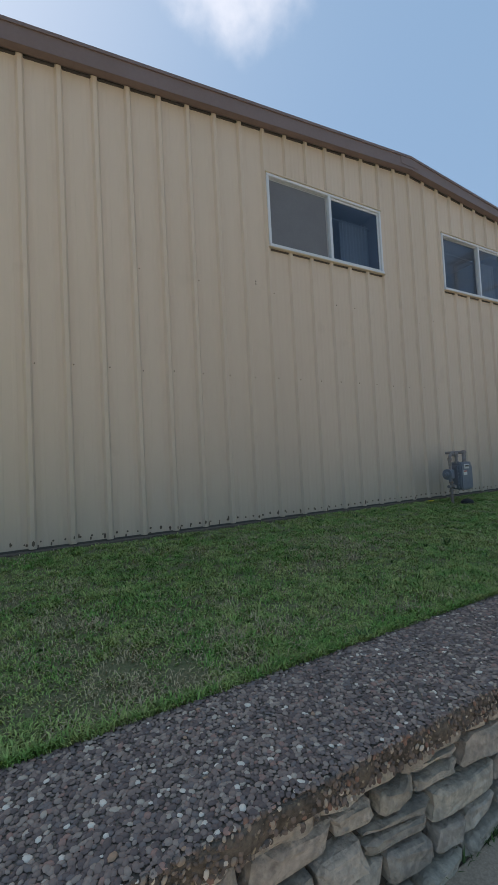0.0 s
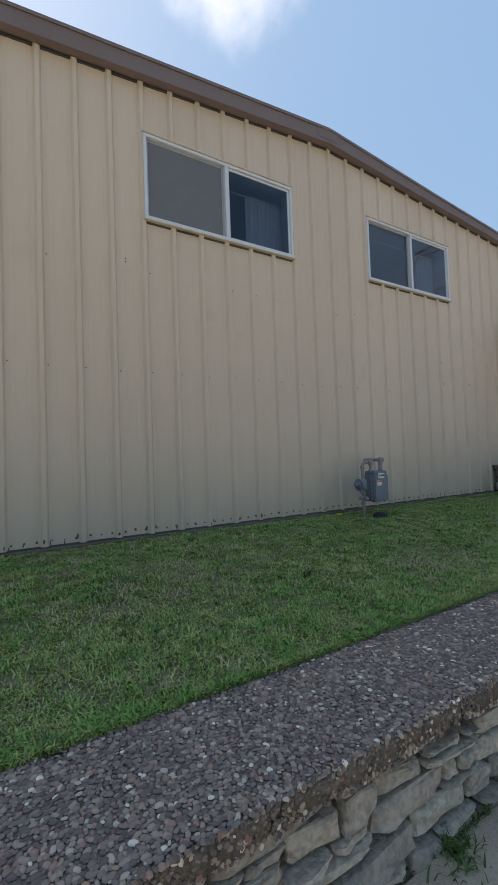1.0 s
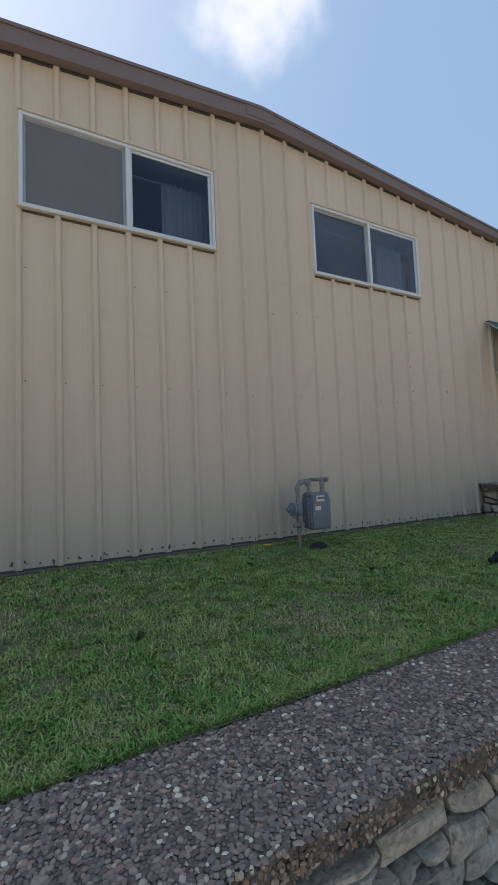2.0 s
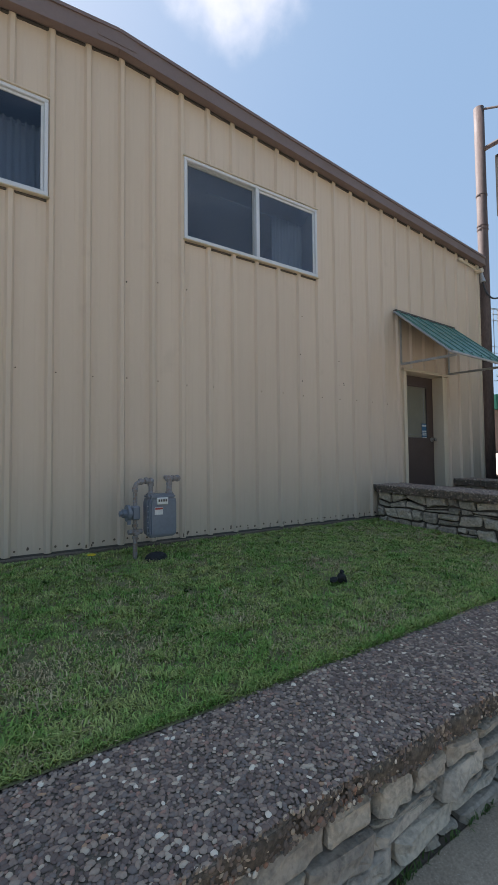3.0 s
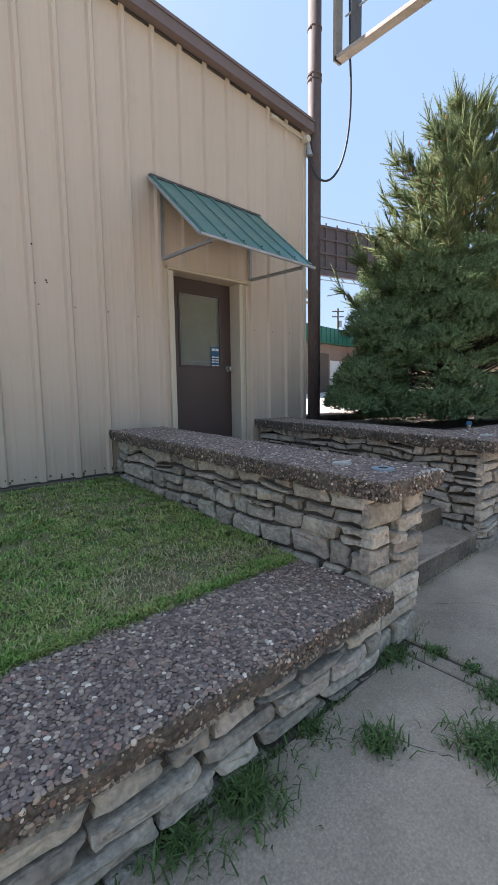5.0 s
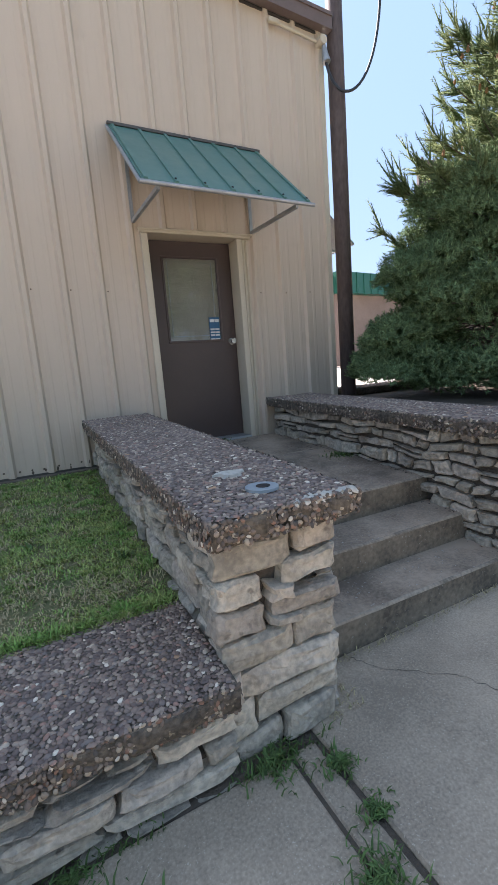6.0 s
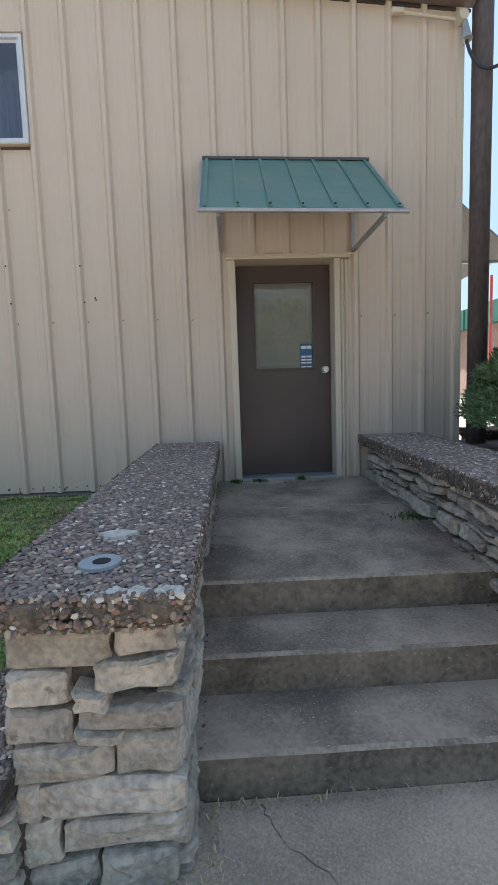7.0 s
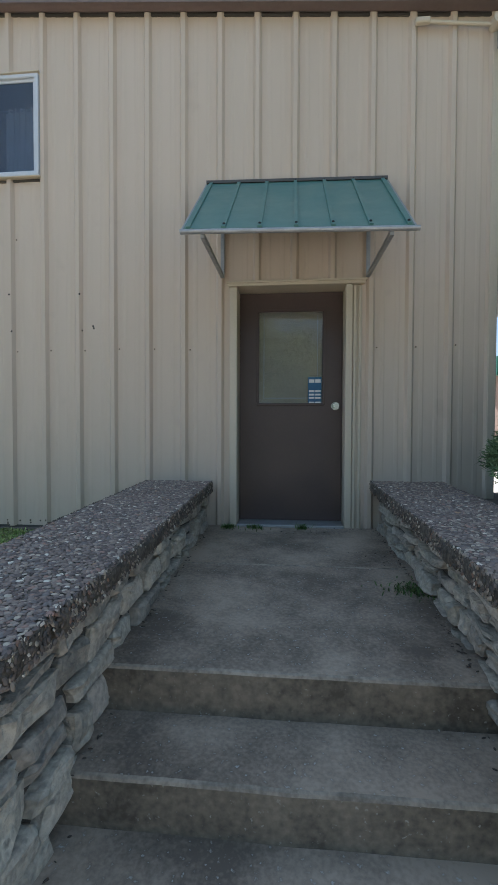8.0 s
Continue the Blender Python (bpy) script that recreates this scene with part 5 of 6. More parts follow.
for i, (x, y, n, r, ln) in enumerate(((8.33, 0.67, 130, 0.10, (0.04, 0.12)), (8.60, 0.38, 300, 0.15, (0.04, 0.13)), (7.83, 0.87, 330, 0.18, (0.04, 0.14)), (7.58, 0.89, 180, 0.16, (0.04, 0.12)),
                                     (8.93, 0.47, 140, 0.11, (0.03, 0.08)), (8.20, 0.90, 110, 0.14, (0.03, 0.08)), (7.28, 0.88, 90, 0.10, (0.04, 0.10)), (6.68, 0.87, 140, 0.16, (0.04, 0.10)),
                                     (8.86, 0.92, 140, 0.14, (0.03, 0.08)), (9.042, 0.80, 110, 0.07, (0.02, 0.06)), (9.042, 0.62, 80, 0.07, (0.02, 0.05)), (2.9, 0.88, 110, 0.14, (0.03, 0.09)),
                                     (6.3, 0.88, 80, 0.12, (0.03, 0.09)), (10.54, 2.62, 120, 0.16, (0.03, 0.07)), (9.6, 3.78, 60, 0.10, (0.03, 0.07)), (9.98, 3.79, 40, 0.06, (0.03, 0.10)), (9.38, 3.77, 80, 0.06, (0.03, 0.07)))):
    z = walk_z(x) if y < 1.2 else 1.045 + (y - 1.84) * 0.055
    weed_clump(x, y, z, n, r, ln, 50 + i)


def debris(rng, n):
    out = []
    for _ in range(n):
        x = rng.uniform(9.25, 10.6)
        y = 1.205 + rng.normal() * 0.012 if rng.random() < 0.6 else 1.5
        if y < 1.4:
            out.append((x, y, walk_z(x) + 0.004))
        else:
            x, y = rng.uniform(9.12, 9.3), rng.uniform(0.95, 1.2)
            out.append((x, y, walk_z(x) + 0.004))
    return out


def foot_spots(rng, n):
    out = []
    while len(out) < n:
        x = rng.uniform(0.5, 9.15)
        if noise.noise((x * 3.1, 2, 7)) + 0.2 * rng.normal() > 0.05:
            out.append((x, 0.905 + abs(rng.normal()) * 0.02, walk_z(x) - 0.005))
    return out


v, f = blades(1500, foot_spots, (0.015, 0.06), (0.3, 1.05), 91)
tagged(soup("foot_grass", v, f, M_WEED), "thin grass and weeds along the foot of the stone wall", "grass", kind="stuff")
v, f = blades(380, debris, (0.010, 0.028), (1.05, 1.15), 90, width=0.0022)
tagged(soup("dry_clippings", v, f, M_DRY), "dry brown grass clippings at the foot of the steps", "clippings", kind="stuff")
rng = np.random.default_rng(17)
spots = np.array([(x, y, 1.045 + (y - 1.84) * 0.055 + 0.003) for x, y in zip(rng.uniform(9.4, 10.55, 36), WALL - 0.07 - np.abs(rng.normal(size=36)) * 0.12)]
                 + [(10.52 - abs(rng.normal()) * 0.08, 2.6 + rng.uniform(0, 1.0), 1.045 + 0.075) for _ in range(22)]
                 + [(9.222 + abs(rng.normal()) * 0.012, y, (0.695 if y < 1.51 else 0.868 if y < 1.82 else 1.045 + (y - 1.84) * 0.055) + 0.003) for y in rng.uniform(1.25, 3.8, 60)]
                 + [(10.588 - abs(rng.normal()) * 0.014, y, (0.695 if y < 1.51 else 0.868 if y < 1.82 else 1.045 + (y - 1.84) * 0.055) + 0.003) for y in rng.uniform(1.25, 3.8, 90)])
v, f = strew(PEB_V, PEB_F, spots, frames_from(np.tile([0.0, 0, 1.0], (len(spots), 1)) + rng.normal(size=(len(spots), 3)) * 0.2, rng) * (np.array([0.009, 0.004, 0.0025]) * rng.uniform(0.5, 1.2, (len(spots), 1)))[:, None, :])
tagged(soup("leaf_litter", v, f, M_BARK), "dark fallen leaves and twigs on the landing", "litter", kind="stuff")

# ---- gas meter ----
meter = thing("gas_meter", (5.55, 3.6, 1.0), "blue-grey gas meter with pipes standing at the metal wall", "gas meter")
MX0, MX1, MY0, MY1 = 5.415, 5.66, 3.44, 3.62
bm = prism([(MX0 + 0.022, 1.212), (MX1 - 0.022, 1.212), (MX1 - 0.004, 1.228), (MX1, 1.26), (MX1, 1.50), (MX1 - 0.012, 1.535), (MX0 + 0.012, 1.535), (MX0, 1.50), (MX0, 1.26), (MX0 + 0.004, 1.228)], MY0, MY1)
bmesh.ops.bevel(bm, geom=[e for e in bm.edges if abs(e.verts[0].co.y - e.verts[1].co.y) < 1e-5], offset=0.014, segments=2, affect="EDGES")
box(MX0 + 0.004, MX1 - 0.004, MY0 + 0.01, MY1 - 0.01, 1.53, 1.572, 0.014, bm, 2)
body = part("body", bm, M_METER, meter)
part("front_flange", prism([(MX0 + 0.02, 1.200), (MX1 - 0.02, 1.200), (MX1 + 0.006, 1.220), (MX1 + 0.012, 1.26), (MX1 + 0.012, 1.525), (MX0 - 0.012, 1.525), (MX0 - 0.012, 1.26), (MX0 - 0.006, 1.220)], MY0 + 0.05, MY0 + 0.072), M_METER, meter)
part("index_plate", box(MX0 + 0.058, MX0 + 0.160, MY0 - 0.012, MY0 + 0.004, 1.483, 1.545, 0.006), M_PAPER, body, "white counter plate")
for i in range(4):
    part("print_bar", box(MX0 + 0.070 + 0.021 * i, MX0 + 0.083 + 0.021 * i, MY0 - 0.016, MY0 - 0.0125, 1.510, 1.530), M_DARK_STEEL, body)
part("warning_label", box(MX0 + 0.040, MX0 + 0.112, MY0 - 0.006, MY0 + 0.002, 1.400, 1.462), M_PAPER, body, "white warning label with a red head")
part("print_bar", box(MX0 + 0.042, MX0 + 0.110, MY0 - 0.009, MY0 - 0.0065, 1.444, 1.459), M_RED, body)
for i in range(12):
    bm = bmesh.new()
    bmesh.ops.create_icosphere(bm, subdivisions=1, radius=0.008, matrix=Matrix.Translation((MX0 if i % 2 else MX1, MY0 + 0.045, 1.245 + 0.045 * (i // 2))))
    part("bolt", bm, M_GALV, body)
px = 5.315
bm = tube([(px, 3.53, 0.95), (px, 3.53, 1.62)], 0.019)
tube([(px, 3.53, 1.60), (px, 3.53, 1.64), (px + 0.012, 3.53, 1.665), (px + 0.04, 3.53, 1.68), (5.42, 3.53, 1.69), (5.448, 3.53, 1.678), (5.455, 3.53, 1.65), (5.455, 3.53, 1.53)], 0.020, bm)
for xa, za, xb, zb, rr in ((px, 1.60, px, 1.635, 0.027), (px + 0.035, 1.68, px + 0.06, 1.683, 0.028), (5.40, 1.688, 5.425, 1.69, 0.029), (5.455, 1.64, 5.455, 1.665, 0.029), (px, 1.30, px, 1.325, 0.028), (px, 1.20, px, 1.225, 0.027)):
    tube([(xa, 3.53, za), (xb, 3.53, zb)], rr, bm, 8)
bmesh.ops.create_icosphere(bm, subdivisions=2, radius=0.031, matrix=Matrix.Translation((5.452, 3.53, 1.685)))
part("inlet_pipe", bm, M_PIPE, meter, "grey and rusty inlet pipe")
bm = tube([(5.625, 3.53, 1.53), (5.625, 3.53, 1.70)], 0.024)
tube([(5.60, 3.53, 1.70), (5.735, 3.60, 1.70)], 0.021, bm)
tube([(5.735, 3.60, 1.70), (5.735, WALL + 0.02, 1.70)], 0.021, bm)
for c_, rr in (((5.622, 3.535, 1.70), 0.032), ((5.735, 3.60, 1.70), 0.032)):
    bmesh.ops.create_icosphere(bm, subdivisions=2, radius=rr, matrix=Matrix.Translation(c_))
tube([(5.665, 3.562, 1.70), (5.69, 3.576, 1.70)], 0.029, bm, 8)
tube([(5.625, 3.53, 1.645), (5.625, 3.53, 1.665)], 0.029, bm, 8)
part("outlet_pipe", bm, M_PIPE, meter)
for x in (5.455, 5.625):
    part("union_nut", tube([(x, 3.53, 1.545), (x, 3.53, 1.585)], 0.034, sides=6), M_PIPE, meter)
bm = tube([(px - 0.11, 3.53, 1.42), (px, 3.53, 1.42)], 0.036, sides=16)
tube([(px - 0.075, 3.53, 1.42), (px - 0.05, 3.53, 1.42)], 0.070, bm, 20)
tube([(px - 0.135, 3.53, 1.42), (px - 0.11, 3.53, 1.42)], 0.022, bm, 12)
tube([(px - 0.062, 3.50, 1.42), (px - 0.062, 3.50, 1.33)], 0.016, bm, 10)
box(px - 0.035, px + 0.035, 3.49, 3.57, 1.36, 1.48, 0.012, bm)
part("regulator", bm, M_METER, meter, "blue-grey round regulator")
bm = tube([(px - 0.06, 3.53, 1.26), (px + 0.06, 3.53, 1.26)], 0.022)
tube([(px, 3.47, 1.26), (px, 3.55, 1.26)], 0.024, bm)
part("shut_off_valve", bm, M_PIPE, meter)
bm = bmesh.new()
bmesh.ops.create_icosphere(bm, subdivisions=2, radius=0.085, matrix=Matrix.Translation((5.46, 3.42, lawn_z(5.46, 3.42) + 0.015)) @ Matrix.Diagonal((1.15, 0.9, 0.65, 1)))
tagged(part("valve_cover", bm, M_BLACK, at=(5.47, 3.46, 1.05)), "black plastic cover lying in the grass by the meter", "cover")

flower = thing("yellow_flower", (4.97, 3.60, lawn_z(4.97, 3.6)), "small yellow flower standing in the lawn", "flower")
zl = lawn_z(4.97, 3.6)
part("stem", tube([(4.97, 3.60, zl), (4.975, 3.60, zl + 0.05)], 0.003), M_WEED, flower)
bm = bmesh.new()
for i in range(7):
    a = 2 * math.pi * i / 7
    bmesh.ops.create_icosphere(bm, subdivisions=1, radius=0.018, matrix=Matrix.Translation((4.975 + 0.022 * math.cos(a), 3.60 + 0.022 * math.sin(a), zl + 0.055)) @ Matrix.Diagonal((1, 1, 0.4, 1)))
part("petals", bm, M_YELLOW, flower)
scrap = thing("black_scrap", (6.40, 2.20, lawn_z(6.4, 2.2)), "crumpled black plastic scrap lying on the lawn", "scrap")
bm = bmesh.new()
zl = lawn_z(6.4, 2.2)
for dx, dz, r, sx in ((0, 0.045, 0.036, 1), (0.01, 0.085, 0.022, 0.8), (-0.07, 0.045, 0.014, 2.6), (0.04, 0.03, 0.022, 1)):
    bmesh.ops.create_icosphere(bm, subdivisions=2, radius=r, matrix=Matrix.Translation((6.40 + dx, 2.20, zl + dz)) @ Matrix.Diagonal((sx, 0.7, 1, 1)))
for v_ in bm.verts:
    v_.co += Vector((noise.noise(v_.co * 30), noise.noise(v_.co * 31 + Vector((5, 0, 0))), noise.noise(v_.co * 29))) * 0.02
part("sheet", bm, M_BLACK, scrap)

# ---- sign pole and empty sign frame ----
PX, PY = 11.645, 3.84
pole = thing("sign_pole", (PX, PY, 1.4), "tall round brown steel pole with flaking paint at the building's corner", "pole")
part("shaft", tube([(PX, PY, 0.9), (PX, PY, 4.5), (PX, PY, 8.05)], 0.085, sides=20), M_POLE, pole, smooth=True)
for zz in (5.84, 5.90, 6.45):
    part("band", tube([(PX, PY, zz), (PX, PY, zz + 0.02)], 0.094, sides=20), M_POLE, pole)
part("cross_pipe", tube([(PX, PY, 7.27), (PX + 0.02, 0.2, 7.16)], 0.04), M_POLE, pole)
part("stay_rod", tube([(PX, PY, 8.03), (PX + 0.02, 2.3, 7.24)], 0.018), M_POLE, pole)
SXF = 11.86
frame_thing = thing("empty_sign", (SXF, 2.0, 6.05), "empty rusty cream sign box frame hung from the pole", "sign frame")


def rect_frame(x, y0, y1, z0, z1, w, d, nm):
    for p, q in (((x, y0, z0), (x, y1, z0)), ((x, y0, z1), (x, y1, z1)), ((x, y0, z0 - w / 2), (x, y0, z1 + w / 2)), ((x, y1, z0 - w / 2), (x, y1, z1 + w / 2))):
        part(nm, bar(p, q, d, w), M_SIGN, frame_thing)


rect_frame(SXF, 3.64, 0.25, 6.085, 7.125, 0.048, 0.13, "frame_rail")
for y in (3.36, 2.44, 1.5):
    part("upright", bar((SXF, y, 6.12), (SXF, y, 7.09), 0.12, 0.07), M_DARK_STEEL, frame_thing, "dark steel upright")
for zz in (6.53, 6.78, 6.98):
    part("lamp_tube", tube([(SXF, 3.52, zz), (SXF, 0.4, zz)], 0.012, sides=8), M_GALV, frame_thing)
for y in (3.45, 2.2):
    part("hanger", bar((PX + 0.02, y, 7.27), (SXF, y, 7.12), 0.03, 0.03), M_POLE, frame_thing)


def bezier(p0, p1, p2, p3, n=24):
    p0, p1, p2, p3 = map(Vector, (p0, p1, p2, p3))
    return [p0 * (1 - t) ** 3 + p1 * 3 * t * (1 - t) ** 2 + p2 * 3 * t * t * (1 - t) + p3 * t ** 3 for t in [i / n for i in range(n + 1)]]


cable = thing("sign_cable", (11.8, 3.7, 4.55), "black cable drooping from the eave to the sign frame", "cable")
part("cable", tube(bezier((11.46, 3.79, 5.0), (11.47, 3.74, 4.25), (12.12, 3.50, 4.45), (11.96, 3.52, 6.10)) + [Vector((11.94, 3.52, 6.8))], 0.014, sides=8), M_CABLE, cable, smooth=True)
flood = thing("flood_lamp", (11.44, WALL - 0.06, 5.05), "weathered white flood lamp and conduit under the eave corner", "lamp")
part("conduit", tube([(10.90, WALL - 0.05, eave(10.9) - 0.11), (11.40, WALL - 0.05, eave(11.4) - 0.13)], 0.014), M_SIDING_TRIM, flood)
part("junction_box", box(10.84, 10.95, WALL - 0.075, WALL - 0.03, eave(10.9) - 0.13, eave(10.9) - 0.085, 0.008), M_SIDING_TRIM, flood)
part("lamp_box", tube([(11.44, WALL - 0.12, 5.06), (11.44, WALL - 0.02, 5.06)], 0.042, sides=14), M_SIDING_TRIM, flood)
part("shade", tube([(11.46, WALL - 0.09, 5.02), (11.465, WALL - 0.10, 4.93), (11.47, WALL - 0.11, 4.86)], 0.022, taper=0.045), M_GALV, flood)

# awning on the far side wall
side = thing("side_awning", (11.9, 6.0, 3.2), "weathered grey metal awning on the side wall", "awning")
bm = bmesh.new()
SA = [(X1 + 0.03, 4.6, 4.2), (X1 + 0.03, 6.4, 4.2), (12.46, 6.4, 3.38), (12.46, 4.6, 3.38)]
va = [bm.verts.new((x, y, z + h)) for h in (0, 0.02) for x, y, z in SA]
bm.faces.new(va[3::-1])
bm.faces.new(va[4:])
for i in range(4):
    bm.faces.new((va[i], va[(i + 1) % 4], va[4 + (i + 1) % 4], va[4 + i]))
bmesh.ops.recalc_face_normals(bm, faces=bm.faces)
part("sheet", bm, M_GALV, side)
for y in (4.65, 6.35):
    bm = bar((X1 + 0.03, y, 3.3), (12.43, y, 3.3), 0.03, 0.03)
    part("bracket", bm, M_GALV, side)

# ---- spruce in the planter ----
TX, TY = 13.72, 2.75
tree = thing("spruce_tree", (TX, TY, 1.42), "dense dark green spruce with a looser lighter top and brown cones", "tree")
rng = np.random.default_rng(7)
part("trunk", tube([(TX, TY, 1.3), (TX + 0.03, TY, 3.0), (TX - 0.02, TY + 0.02, 4.4), (TX, TY, 5.75)], 0.13, taper=0.015, sides=10), M_BARK, tree, smooth=True)
# a short needle-covered twig
TW_V, TW_F = [], []
for i in range(8):
    z = 0.05 + 0.95 * (i / 8)
    a = i * 2.4
    out, up, w = 0.42, 0.34, 0.075
    cx, cy = math.cos(a), math.sin(a)
    b = len(TW_V)
    TW_V += [(-cy * w, cx * w, z), (cy * w, -cx * w, z), (cx * out, cy * out, z + up)]
    TW_F.append((b, b + 1, b + 2))
# a long slender shoot, bristling all round
SH_V, SH_F = [], []
for i in range(24):
    z = i / 24
    a = i * 2.4
    out, up, w = 0.150 * (1 - 0.30 * z), 0.09, 0.020
    cx, cy = math.cos(a), math.sin(a)
    b = len(SH_V)
    SH_V += [(-cy * w, cx * w, z - 0.02), (cy * w, -cx * w, z - 0.02), (cx * out, cy * out, z + up)]
    SH_F.append((b, b + 1, b + 2))
b = len(SH_V)
SH_V += [(0.05, 0, 0), (-0.025, 0.043, 0), (-0.025, -0.043, 0), (0, 0, 1.05)]
SH_F += [(b, b + 1, b + 3), (b + 1, b + 2, b + 3), (b + 2, b, b + 3)]


def radius_at(z):
    return float(np.interp(z, [1.45, 1.75, 2.3, 3.1, 3.9, 4.6, 5.1, 5.6, 6.2, 6.9], [2.2, 2.40, 2.28, 2.08, 1.95, 1.60, 1.28, 0.90, 0.45, 0.05]))


# mounded lower growth
locs, dirs = [], []
core = bmesh.new()
for k in range(440):
    z = 1.50 + 2.05 * rng.random() ** 1.15
    a = rng.uniform(2.2, 5.6) if rng.random() < 0.78 else rng.uniform(-0.7, 2.2)
    rr = (radius_at(z) - 0.30) * rng.uniform(0.80, 1.0)
    c = np.array([TX + rr * math.cos(a), TY + rr * 0.60 * math.sin(a), z])
    r = rng.uniform(0.13, 0.30)
    if k < 40:   # the low bough that reaches out over the coping
        s = k / 39
        c = np.array([11.36 + 0.95 * s ** 1.4, 3.26 - 0.38 * rng.random(), 1.66 + 0.50 * rng.random() * min(1, 0.6 + 1.2 * s)])
        r = rng.uniform(0.17, 0.25)
    elif k < 56:   # the lobe above it
        c = np.array([11.72 + 0.45 * rng.random(), 3.2 - 0.4 * rng.random(), 2.2 + 0.6 * rng.random()])
        r = rng.uniform(0.2, 0.3)
    tube([(TX, TY, max(1.5, z - 0.3)), tuple((np.array([TX, TY, z]) + c) / 2), tuple(c)], 0.014, core, 5, taper=0.004)
    n = int((720 if k < 56 else 360) * (r / 0.34) ** 2)
    d = rng.normal(size=(n, 3))
    d /= np.linalg.norm(d, axis=1, keepdims=True)
    d[:, 2] = np.abs(d[:, 2]) * 0.9 - 0.28 * rng.random(n)
    locs.append(c + d * np.array([1, 1, 0.75]) * r * rng.uniform(0.72, 1.0, (n, 1)))
    dirs.append(d + np.array([0, 0, 0.45]) + rng.normal(size=(n, 3)) * 0.25)
part("lower_branchwork", core, M_BARK, tree)["kind"] = "stuff"
locs, dirs = np.concatenate(locs), np.concatenate(dirs)
v, f = strew(TW_V, TW_F, locs, frames_from(dirs, rng) * (rng.uniform(0.050, 0.080, (len(locs), 1, 1))))
ob = soup("lower_crown", v, f, M_NEEDLE, tree)
# open upper growth: limbs with finger-like side shoots
locs, dirs, sizes = [], [], []
limbs = bmesh.new()
cones = []
for k in range(170):
    z = 2.2 + 3.55 * (k / 170)
    a = k * 2.399 + rng.uniform(-0.3, 0.3)
    L = radius_at(z + 0.75) * rng.uniform(0.70, 1.08)
    rise = rng.uniform(0.20, 0.55)
    p0 = np.array([TX, TY, z])
    out = np.array([math.cos(a), math.sin(a) * 0.62, 0])
    tip = p0 + out * L + np.array([0, 0, rise * L])
    m = p0 + out * L * 0.6 + np.array([0, 0, rise * L * 0.25])
    tube([p0, m, tip], 0.018, limbs, 5, taper=0.004)
    for j in range(int(24 * L) + 7):
        t = rng.uniform(0.28, 1.0)
        p = p0 * (1 - t) ** 2 + m * 2 * t * (1 - t) + tip * t * t
        sidew = np.array([-out[1], out[0], 0]) * rng.choice([-1, 1])
        reach = (1.05 - t) * 0.50 * rng.random() * min(1.0, L)
        sd = sidew * 0.8 + out * 0.6 + np.array([0, 0, 0.35])
        for s in range(3):
            locs.append(p + sd * reach * (s + 1) / 3)
            dirs.append(sidew * rng.uniform(0.2, 0.7) + out * 0.7 + np.array([0, 0, rng.uniform(0.15, 0.55)]) + rng.normal(size=3) * 0.10)
            sizes.append(rng.uniform(0.13, 0.24))
    lead = (tip - m) / np.linalg.norm(tip - m) * 0.7 + np.array([0, 0, 0.55])
    for s in range(7):   # the bristly leader of the limb and its side shoots
        locs.append(tip + lead * (0.045 * s - 0.12))
        dirs.append(lead + (np.zeros(3) if s % 2 == 0 else np.array([-out[1], out[0], 0]) * (0.7 if s % 4 == 1 else -0.7)) + rng.normal(size=3) * 0.05)
        sizes.append(rng.uniform(0.17, 0.24))
    if z > 3.4 and rng.random() < 0.75:
        for s in range(3):
            cones.append(m + (tip - m) * rng.uniform(0.35, 1.0) + rng.normal(size=3) * 0.06 + np.array([0, 0, -0.05]))
part("upper_branchwork", limbs, M_BARK, tree)["kind"] = "stuff"
v, f = strew(SH_V, SH_F, np.array(locs), frames_from(np.array(dirs), rng) * np.array(sizes)[:, None, None])
soup("upper_crown", v, f, M_NEEDLE_TOP, tree)
cone_bm = bmesh.new()
bmesh.ops.create_icosphere(cone_bm, subdivisions=1, radius=0.015, matrix=Matrix.Diagonal((1, 1, 2.4, 1)))
for v_ in cone_bm.verts:
    v_.co += Vector((noise.noise(v_.co * 90), noise.noise(v_.co * 90 + Vector((3, 0, 0))), 0)) * 0.006
cone_me = bpy.data.meshes.new("cone")
cone_bm.to_mesh(cone_me)
cone_bm.free()
finish(cone_me, M_CONE, False)
for p in cones:
    c_ = new("cone", cone_me)
    c_.parent, c_.location = tree, Vector(p) - ORIGIN[tree]

# ---- across the lot ----
store = thing("brick_store", (42, 20, 2.2), "low brown brick store with a green metal fascia across the lot", "store building")
RUN = [Vector(p) for p in ((23.2, 32.0), (24.2, 20.2), (36.6, 21.8), (38.7, 18.6), (38.4, 6.0))]
BZ0, BZ1, BZ2 = 1.6, 5.6, 6.75


def wall_run(a, b, z0, z1, thick, out=0.0):
    d = (b - a).normalized()
    n2 = Vector((d.y, -d.x))
    n2 = n2 if n2.dot(Vector((-0.8, -0.6))) > 0 else -n2
    a, b = a + n2 * out, b + n2 * out
    bm = bmesh.new()
    vs = [bm.verts.new((p.x, p.y, z)) for z in (z0, z1) for p in (a, b, b - n2 * thick, a - n2 * thick)]
    bm.faces.new(vs[3::-1])
    bm.faces.new(vs[4:])
    for i in range(4):
        bm.faces.new((vs[i], vs[(i + 1) % 4], vs[4 + (i + 1) % 4], vs[4 + i]))
    bmesh.ops.recalc_face_normals(bm, faces=bm.faces)
    return bm


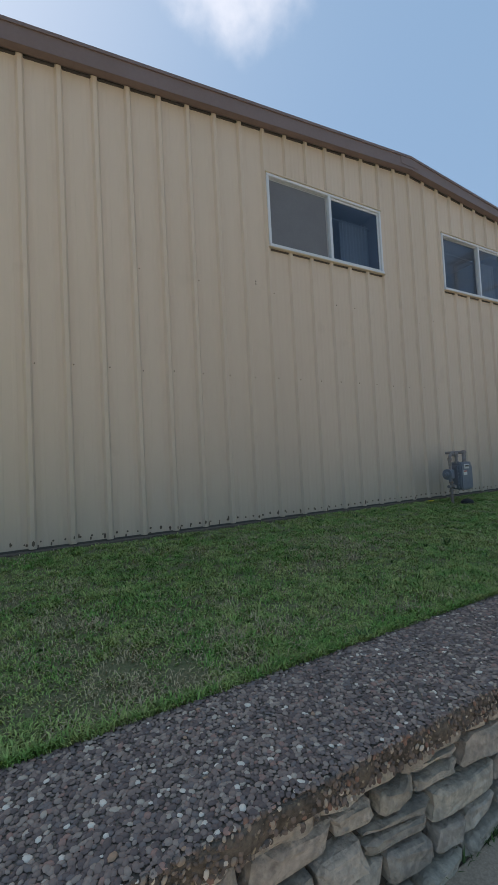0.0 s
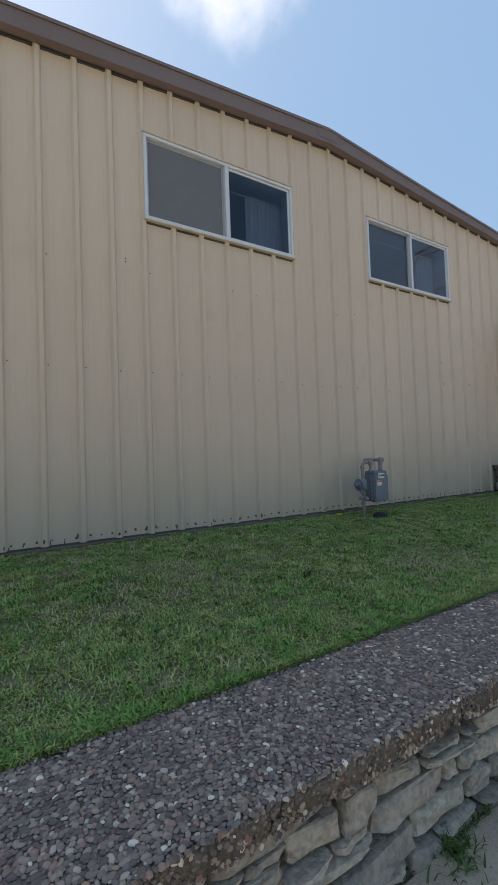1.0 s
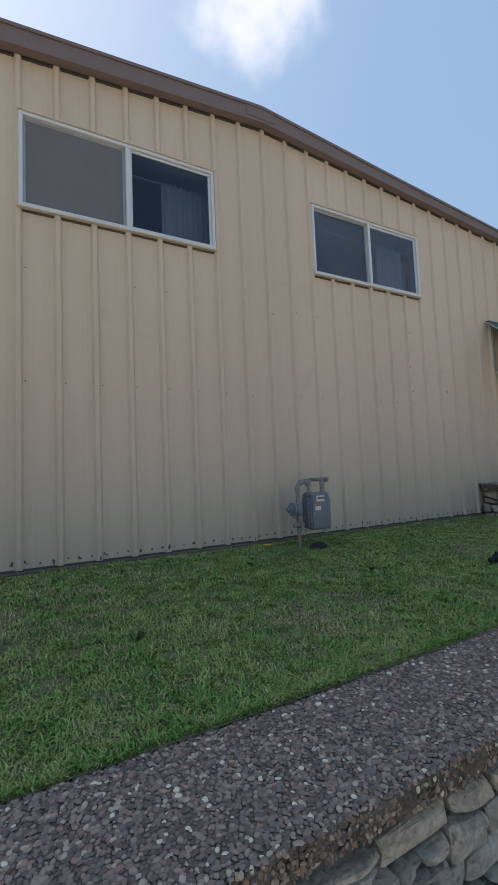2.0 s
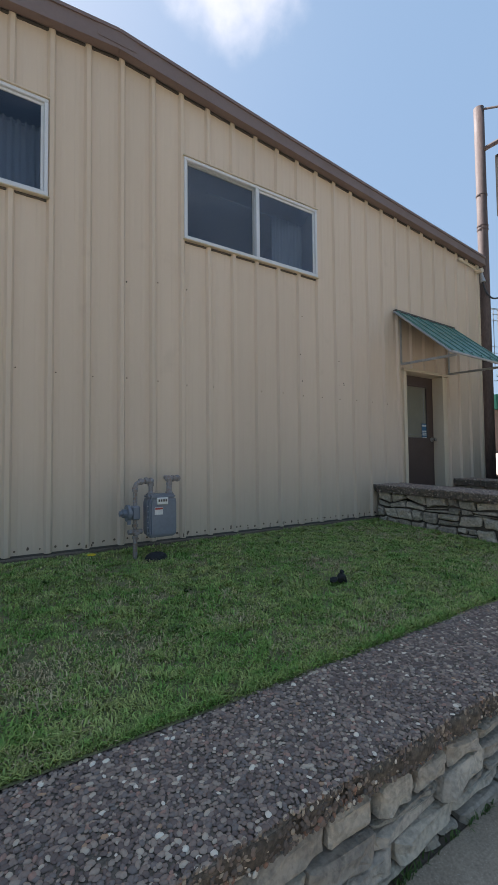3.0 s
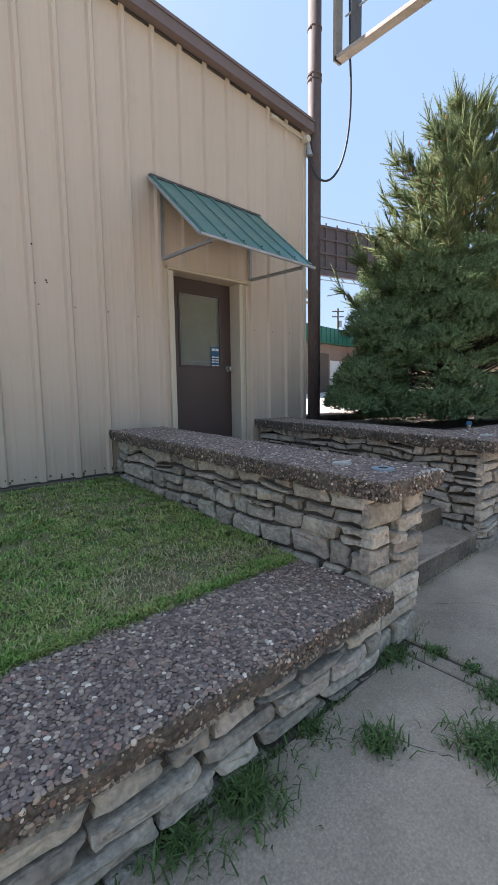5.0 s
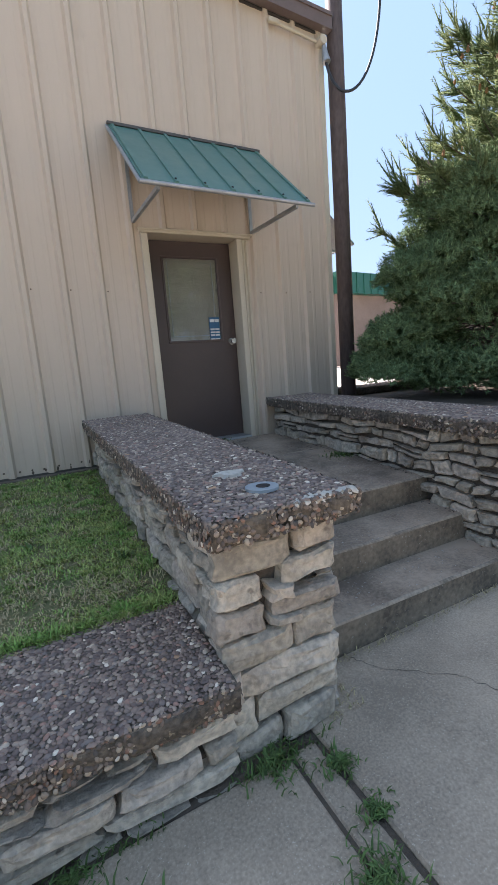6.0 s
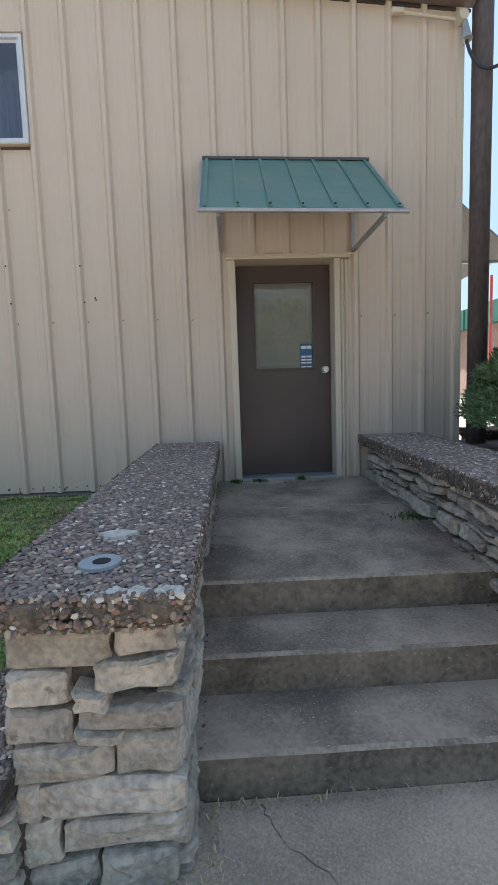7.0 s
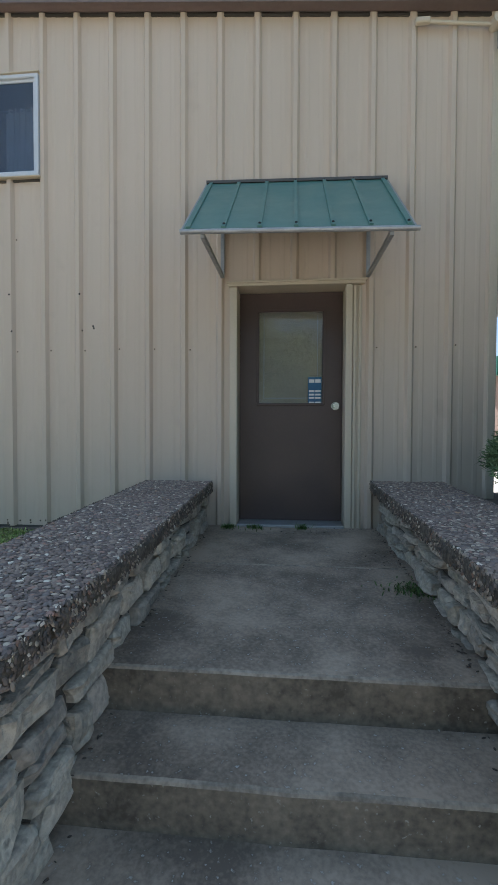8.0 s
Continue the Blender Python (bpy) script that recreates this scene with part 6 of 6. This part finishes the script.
for a, b in zip(RUN, RUN[1:]):
    part("wall", wall_run(a, b, BZ0, BZ1, 0.3), M_BRICK, store)
    part("fascia", wall_run(a, b, BZ1, BZ2, 0.8, 0.5), M_GREEN_FASCIA, store, "green ribbed metal fascia")
    L = (b - a).length
    for i in range(int(L / 0.6)):
        p, q2 = a + (b - a) * ((i + 0.4) * 0.6 / L), a + (b - a) * ((i + 0.55) * 0.6 / L)
        part("fascia_rib", wall_run(p, q2, BZ1, BZ2, 0.05, 0.54), M_GREEN_FASCIA, store)
front = RUN[2] - RUN[1]
part("garage_door", wall_run(RUN[1] + front * 0.80, RUN[1] + front * 0.97, BZ0, 4.4, 0.1, 0.06), M_GARAGE, store, "white garage door")
part("plank_door", wall_run(RUN[1] + front * 0.58, RUN[1] + front * 0.78, BZ0, 4.9, 0.1, 0.06), M_BARK, store, "weathered brown plank door")
part("roof", box(25.0, 50, 24.0, 34, 5.7, 6.4), M_ROOF, store)
part("roof", box(39.2, 50, 6.0, 23.9, 5.7, 6.4), M_ROOF, store)

post = thing("red_post", (16.9, 12.4, 1.2), "thin faded red steel post in the lot", "post")
part("shaft", tube([(16.9, 12.4, 0.9), (16.9, 12.4, 5.2)], 0.04), M_RED, post)

bill = thing("billboard", (59.8, 29.6, 1.8), "dark brown back of a large billboard on one steel column", "billboard")
BL_A, BL_B = Vector((44.8, 32.7, 0)), Vector((60.2, 29.0, 0))
BL_N = Vector((-0.234, -0.972, 0))   # towards the street


def on_bill(s, off, z):
    return BL_A.lerp(BL_B, s) + BL_N * off + Vector((0, 0, z))


part("panel", bar(on_bill(0, 0, 17.95), on_bill(1, 0, 17.95), 0.35, 4.6), M_BILL, bill)
for i in range(11):
    part("stringer", bar(on_bill(0.02 + 0.096 * i, 0.28, 15.4), on_bill(0.02 + 0.096 * i, 0.28, 20.5), 0.14, 0.14), M_BILL, bill)
for z in (15.75, 17.3, 18.8, 20.1):
    part("girder", bar(on_bill(0, 0.36, z), on_bill(1, 0.36, z), 0.12, 0.22), M_BILL, bill)
part("beam", bar(on_bill(0.05, 0.2, 15.2), on_bill(0.99, 0.2, 15.2), 0.6, 0.55), M_BILL, bill)
part("column", tube([on_bill(0.985, -0.3, 1.5), on_bill(0.985, -0.3, 15.6)], 0.45, sides=16), M_POLE, bill)
for z in (14.2, 14.6, 20.7):
    part("catwalk_rail", bar(on_bill(0, 1.1, z), on_bill(1.06, 1.1, z), 0.08, 0.08), M_GALV, bill)
for i in range(10):
    part("catwalk_bracket", bar(on_bill(0.03 + 0.104 * i, 1.1, 14.2), on_bill(0.03 + 0.104 * i, 0.2, 15.2), 0.09, 0.09), M_GALV, bill)
for s_ in (1.02, 1.065):
    part("ladder_post", bar(on_bill(s_, 0.6, 13.4 if s_ < 1.03 else 15.0), on_bill(s_, 0.6, 20.9), 0.07, 0.07), M_GALV, bill)
for z in (15.2, 16.0, 19.4, 20.2, 20.8):
    part("ladder_rail", bar(on_bill(1.0, 0.6, z), on_bill(1.07, 0.6, z), 0.07, 0.07), M_GALV, bill)


def utility_pole(x, y, top, arms, drum):
    up = thing("utility_pole", (x, y, 1.5), "distant weathered wooden utility pole with crossarms", "utility pole", group="utility poles")
    part("shaft", tube([(x, y, 1), (x, y, top)], 0.17), M_BARK, up)
    for z in arms:
        part("crossarm", bar((x - 0.95, y + 0.7, z), (x + 0.95, y - 0.7, z), 0.14, 0.18), M_BARK, up)
        for q in (-0.85, -0.45, 0.45, 0.85):
            part("insulator", tube([(x + q, y - 0.73 * q, z), (x + q, y - 0.73 * q, z + 0.32)], 0.07, sides=6), M_GALV, up)
    if drum:
        part("transformer", tube([(x + 0.35, y - 0.3, top - 3.6), (x + 0.35, y - 0.3, top - 2.4)], 0.3, sides=12), M_GALV, up, "grey drum transformer")


utility_pole(104.0, 58.4, 22.6, (19.0, 20.4, 21.8), False)
utility_pole(78.4, 54.8, 18.6, (17.0, 18.0), True)

# ---- trees across the street, seen in the door's glass ----
LEAF_V = [(0, -0.5, 0), (0.35, 0, 0.12), (0, 0.6, 0), (-0.35, 0, 0.12)]
LEAF_F = [(0, 1, 2), (0, 2, 3)]


def street_tree(x, y, h, seed):
    rng = np.random.default_rng(seed)
    z0 = walk_z(x) - 0.15
    t = thing("street_tree", (x, y, z0), "broad green leafy tree across the street", "tree", group="trees across the street")
    part("trunk", tube([(x, y, z0 - 0.1), (x + 0.1, y, z0 + h * 0.3), (x, y + 0.1, z0 + h * 0.75)], 0.28, taper=0.08), M_BARK, t)
    locs = []
    limb = bmesh.new()
    for k in range(46):
        a, e = rng.uniform(0, 6.28), rng.uniform(-0.25, 1.0)
        r = h * 0.42 * rng.uniform(0.55, 1.0)
        c = np.array([x + r * math.cos(a) * math.cos(e), y + r * math.sin(a) * math.cos(e), z0 + h * 0.58 + r * math.sin(e)])
        tube([(x, y, z0 + h * 0.35), tuple((np.array([x, y, z0 + h * 0.5]) + c) / 2), tuple(c)], 0.06, limb, 5, taper=0.02)
        locs.append(c + rng.normal(size=(190, 3)) * h * 0.075)
    part("limb", limb, M_BARK, t)
    locs = np.concatenate(locs)
    v, f = strew(LEAF_V, LEAF_F, locs, frames_from(rng.normal(size=(len(locs), 3)) + np.array([0, 0, 0.8]), rng) * rng.uniform(0.25, 0.5, (len(locs), 1, 1)))
    soup("crown", v, f, M_LEAF, t)


for i, (x, y, h) in enumerate(((-9, -20, 9), (-2, -23, 11), (5.5, -21, 9.5), (12, -22, 8), (19, -20, 10), (27, -23, 9))):
    street_tree(x, y, h, 200 + i)
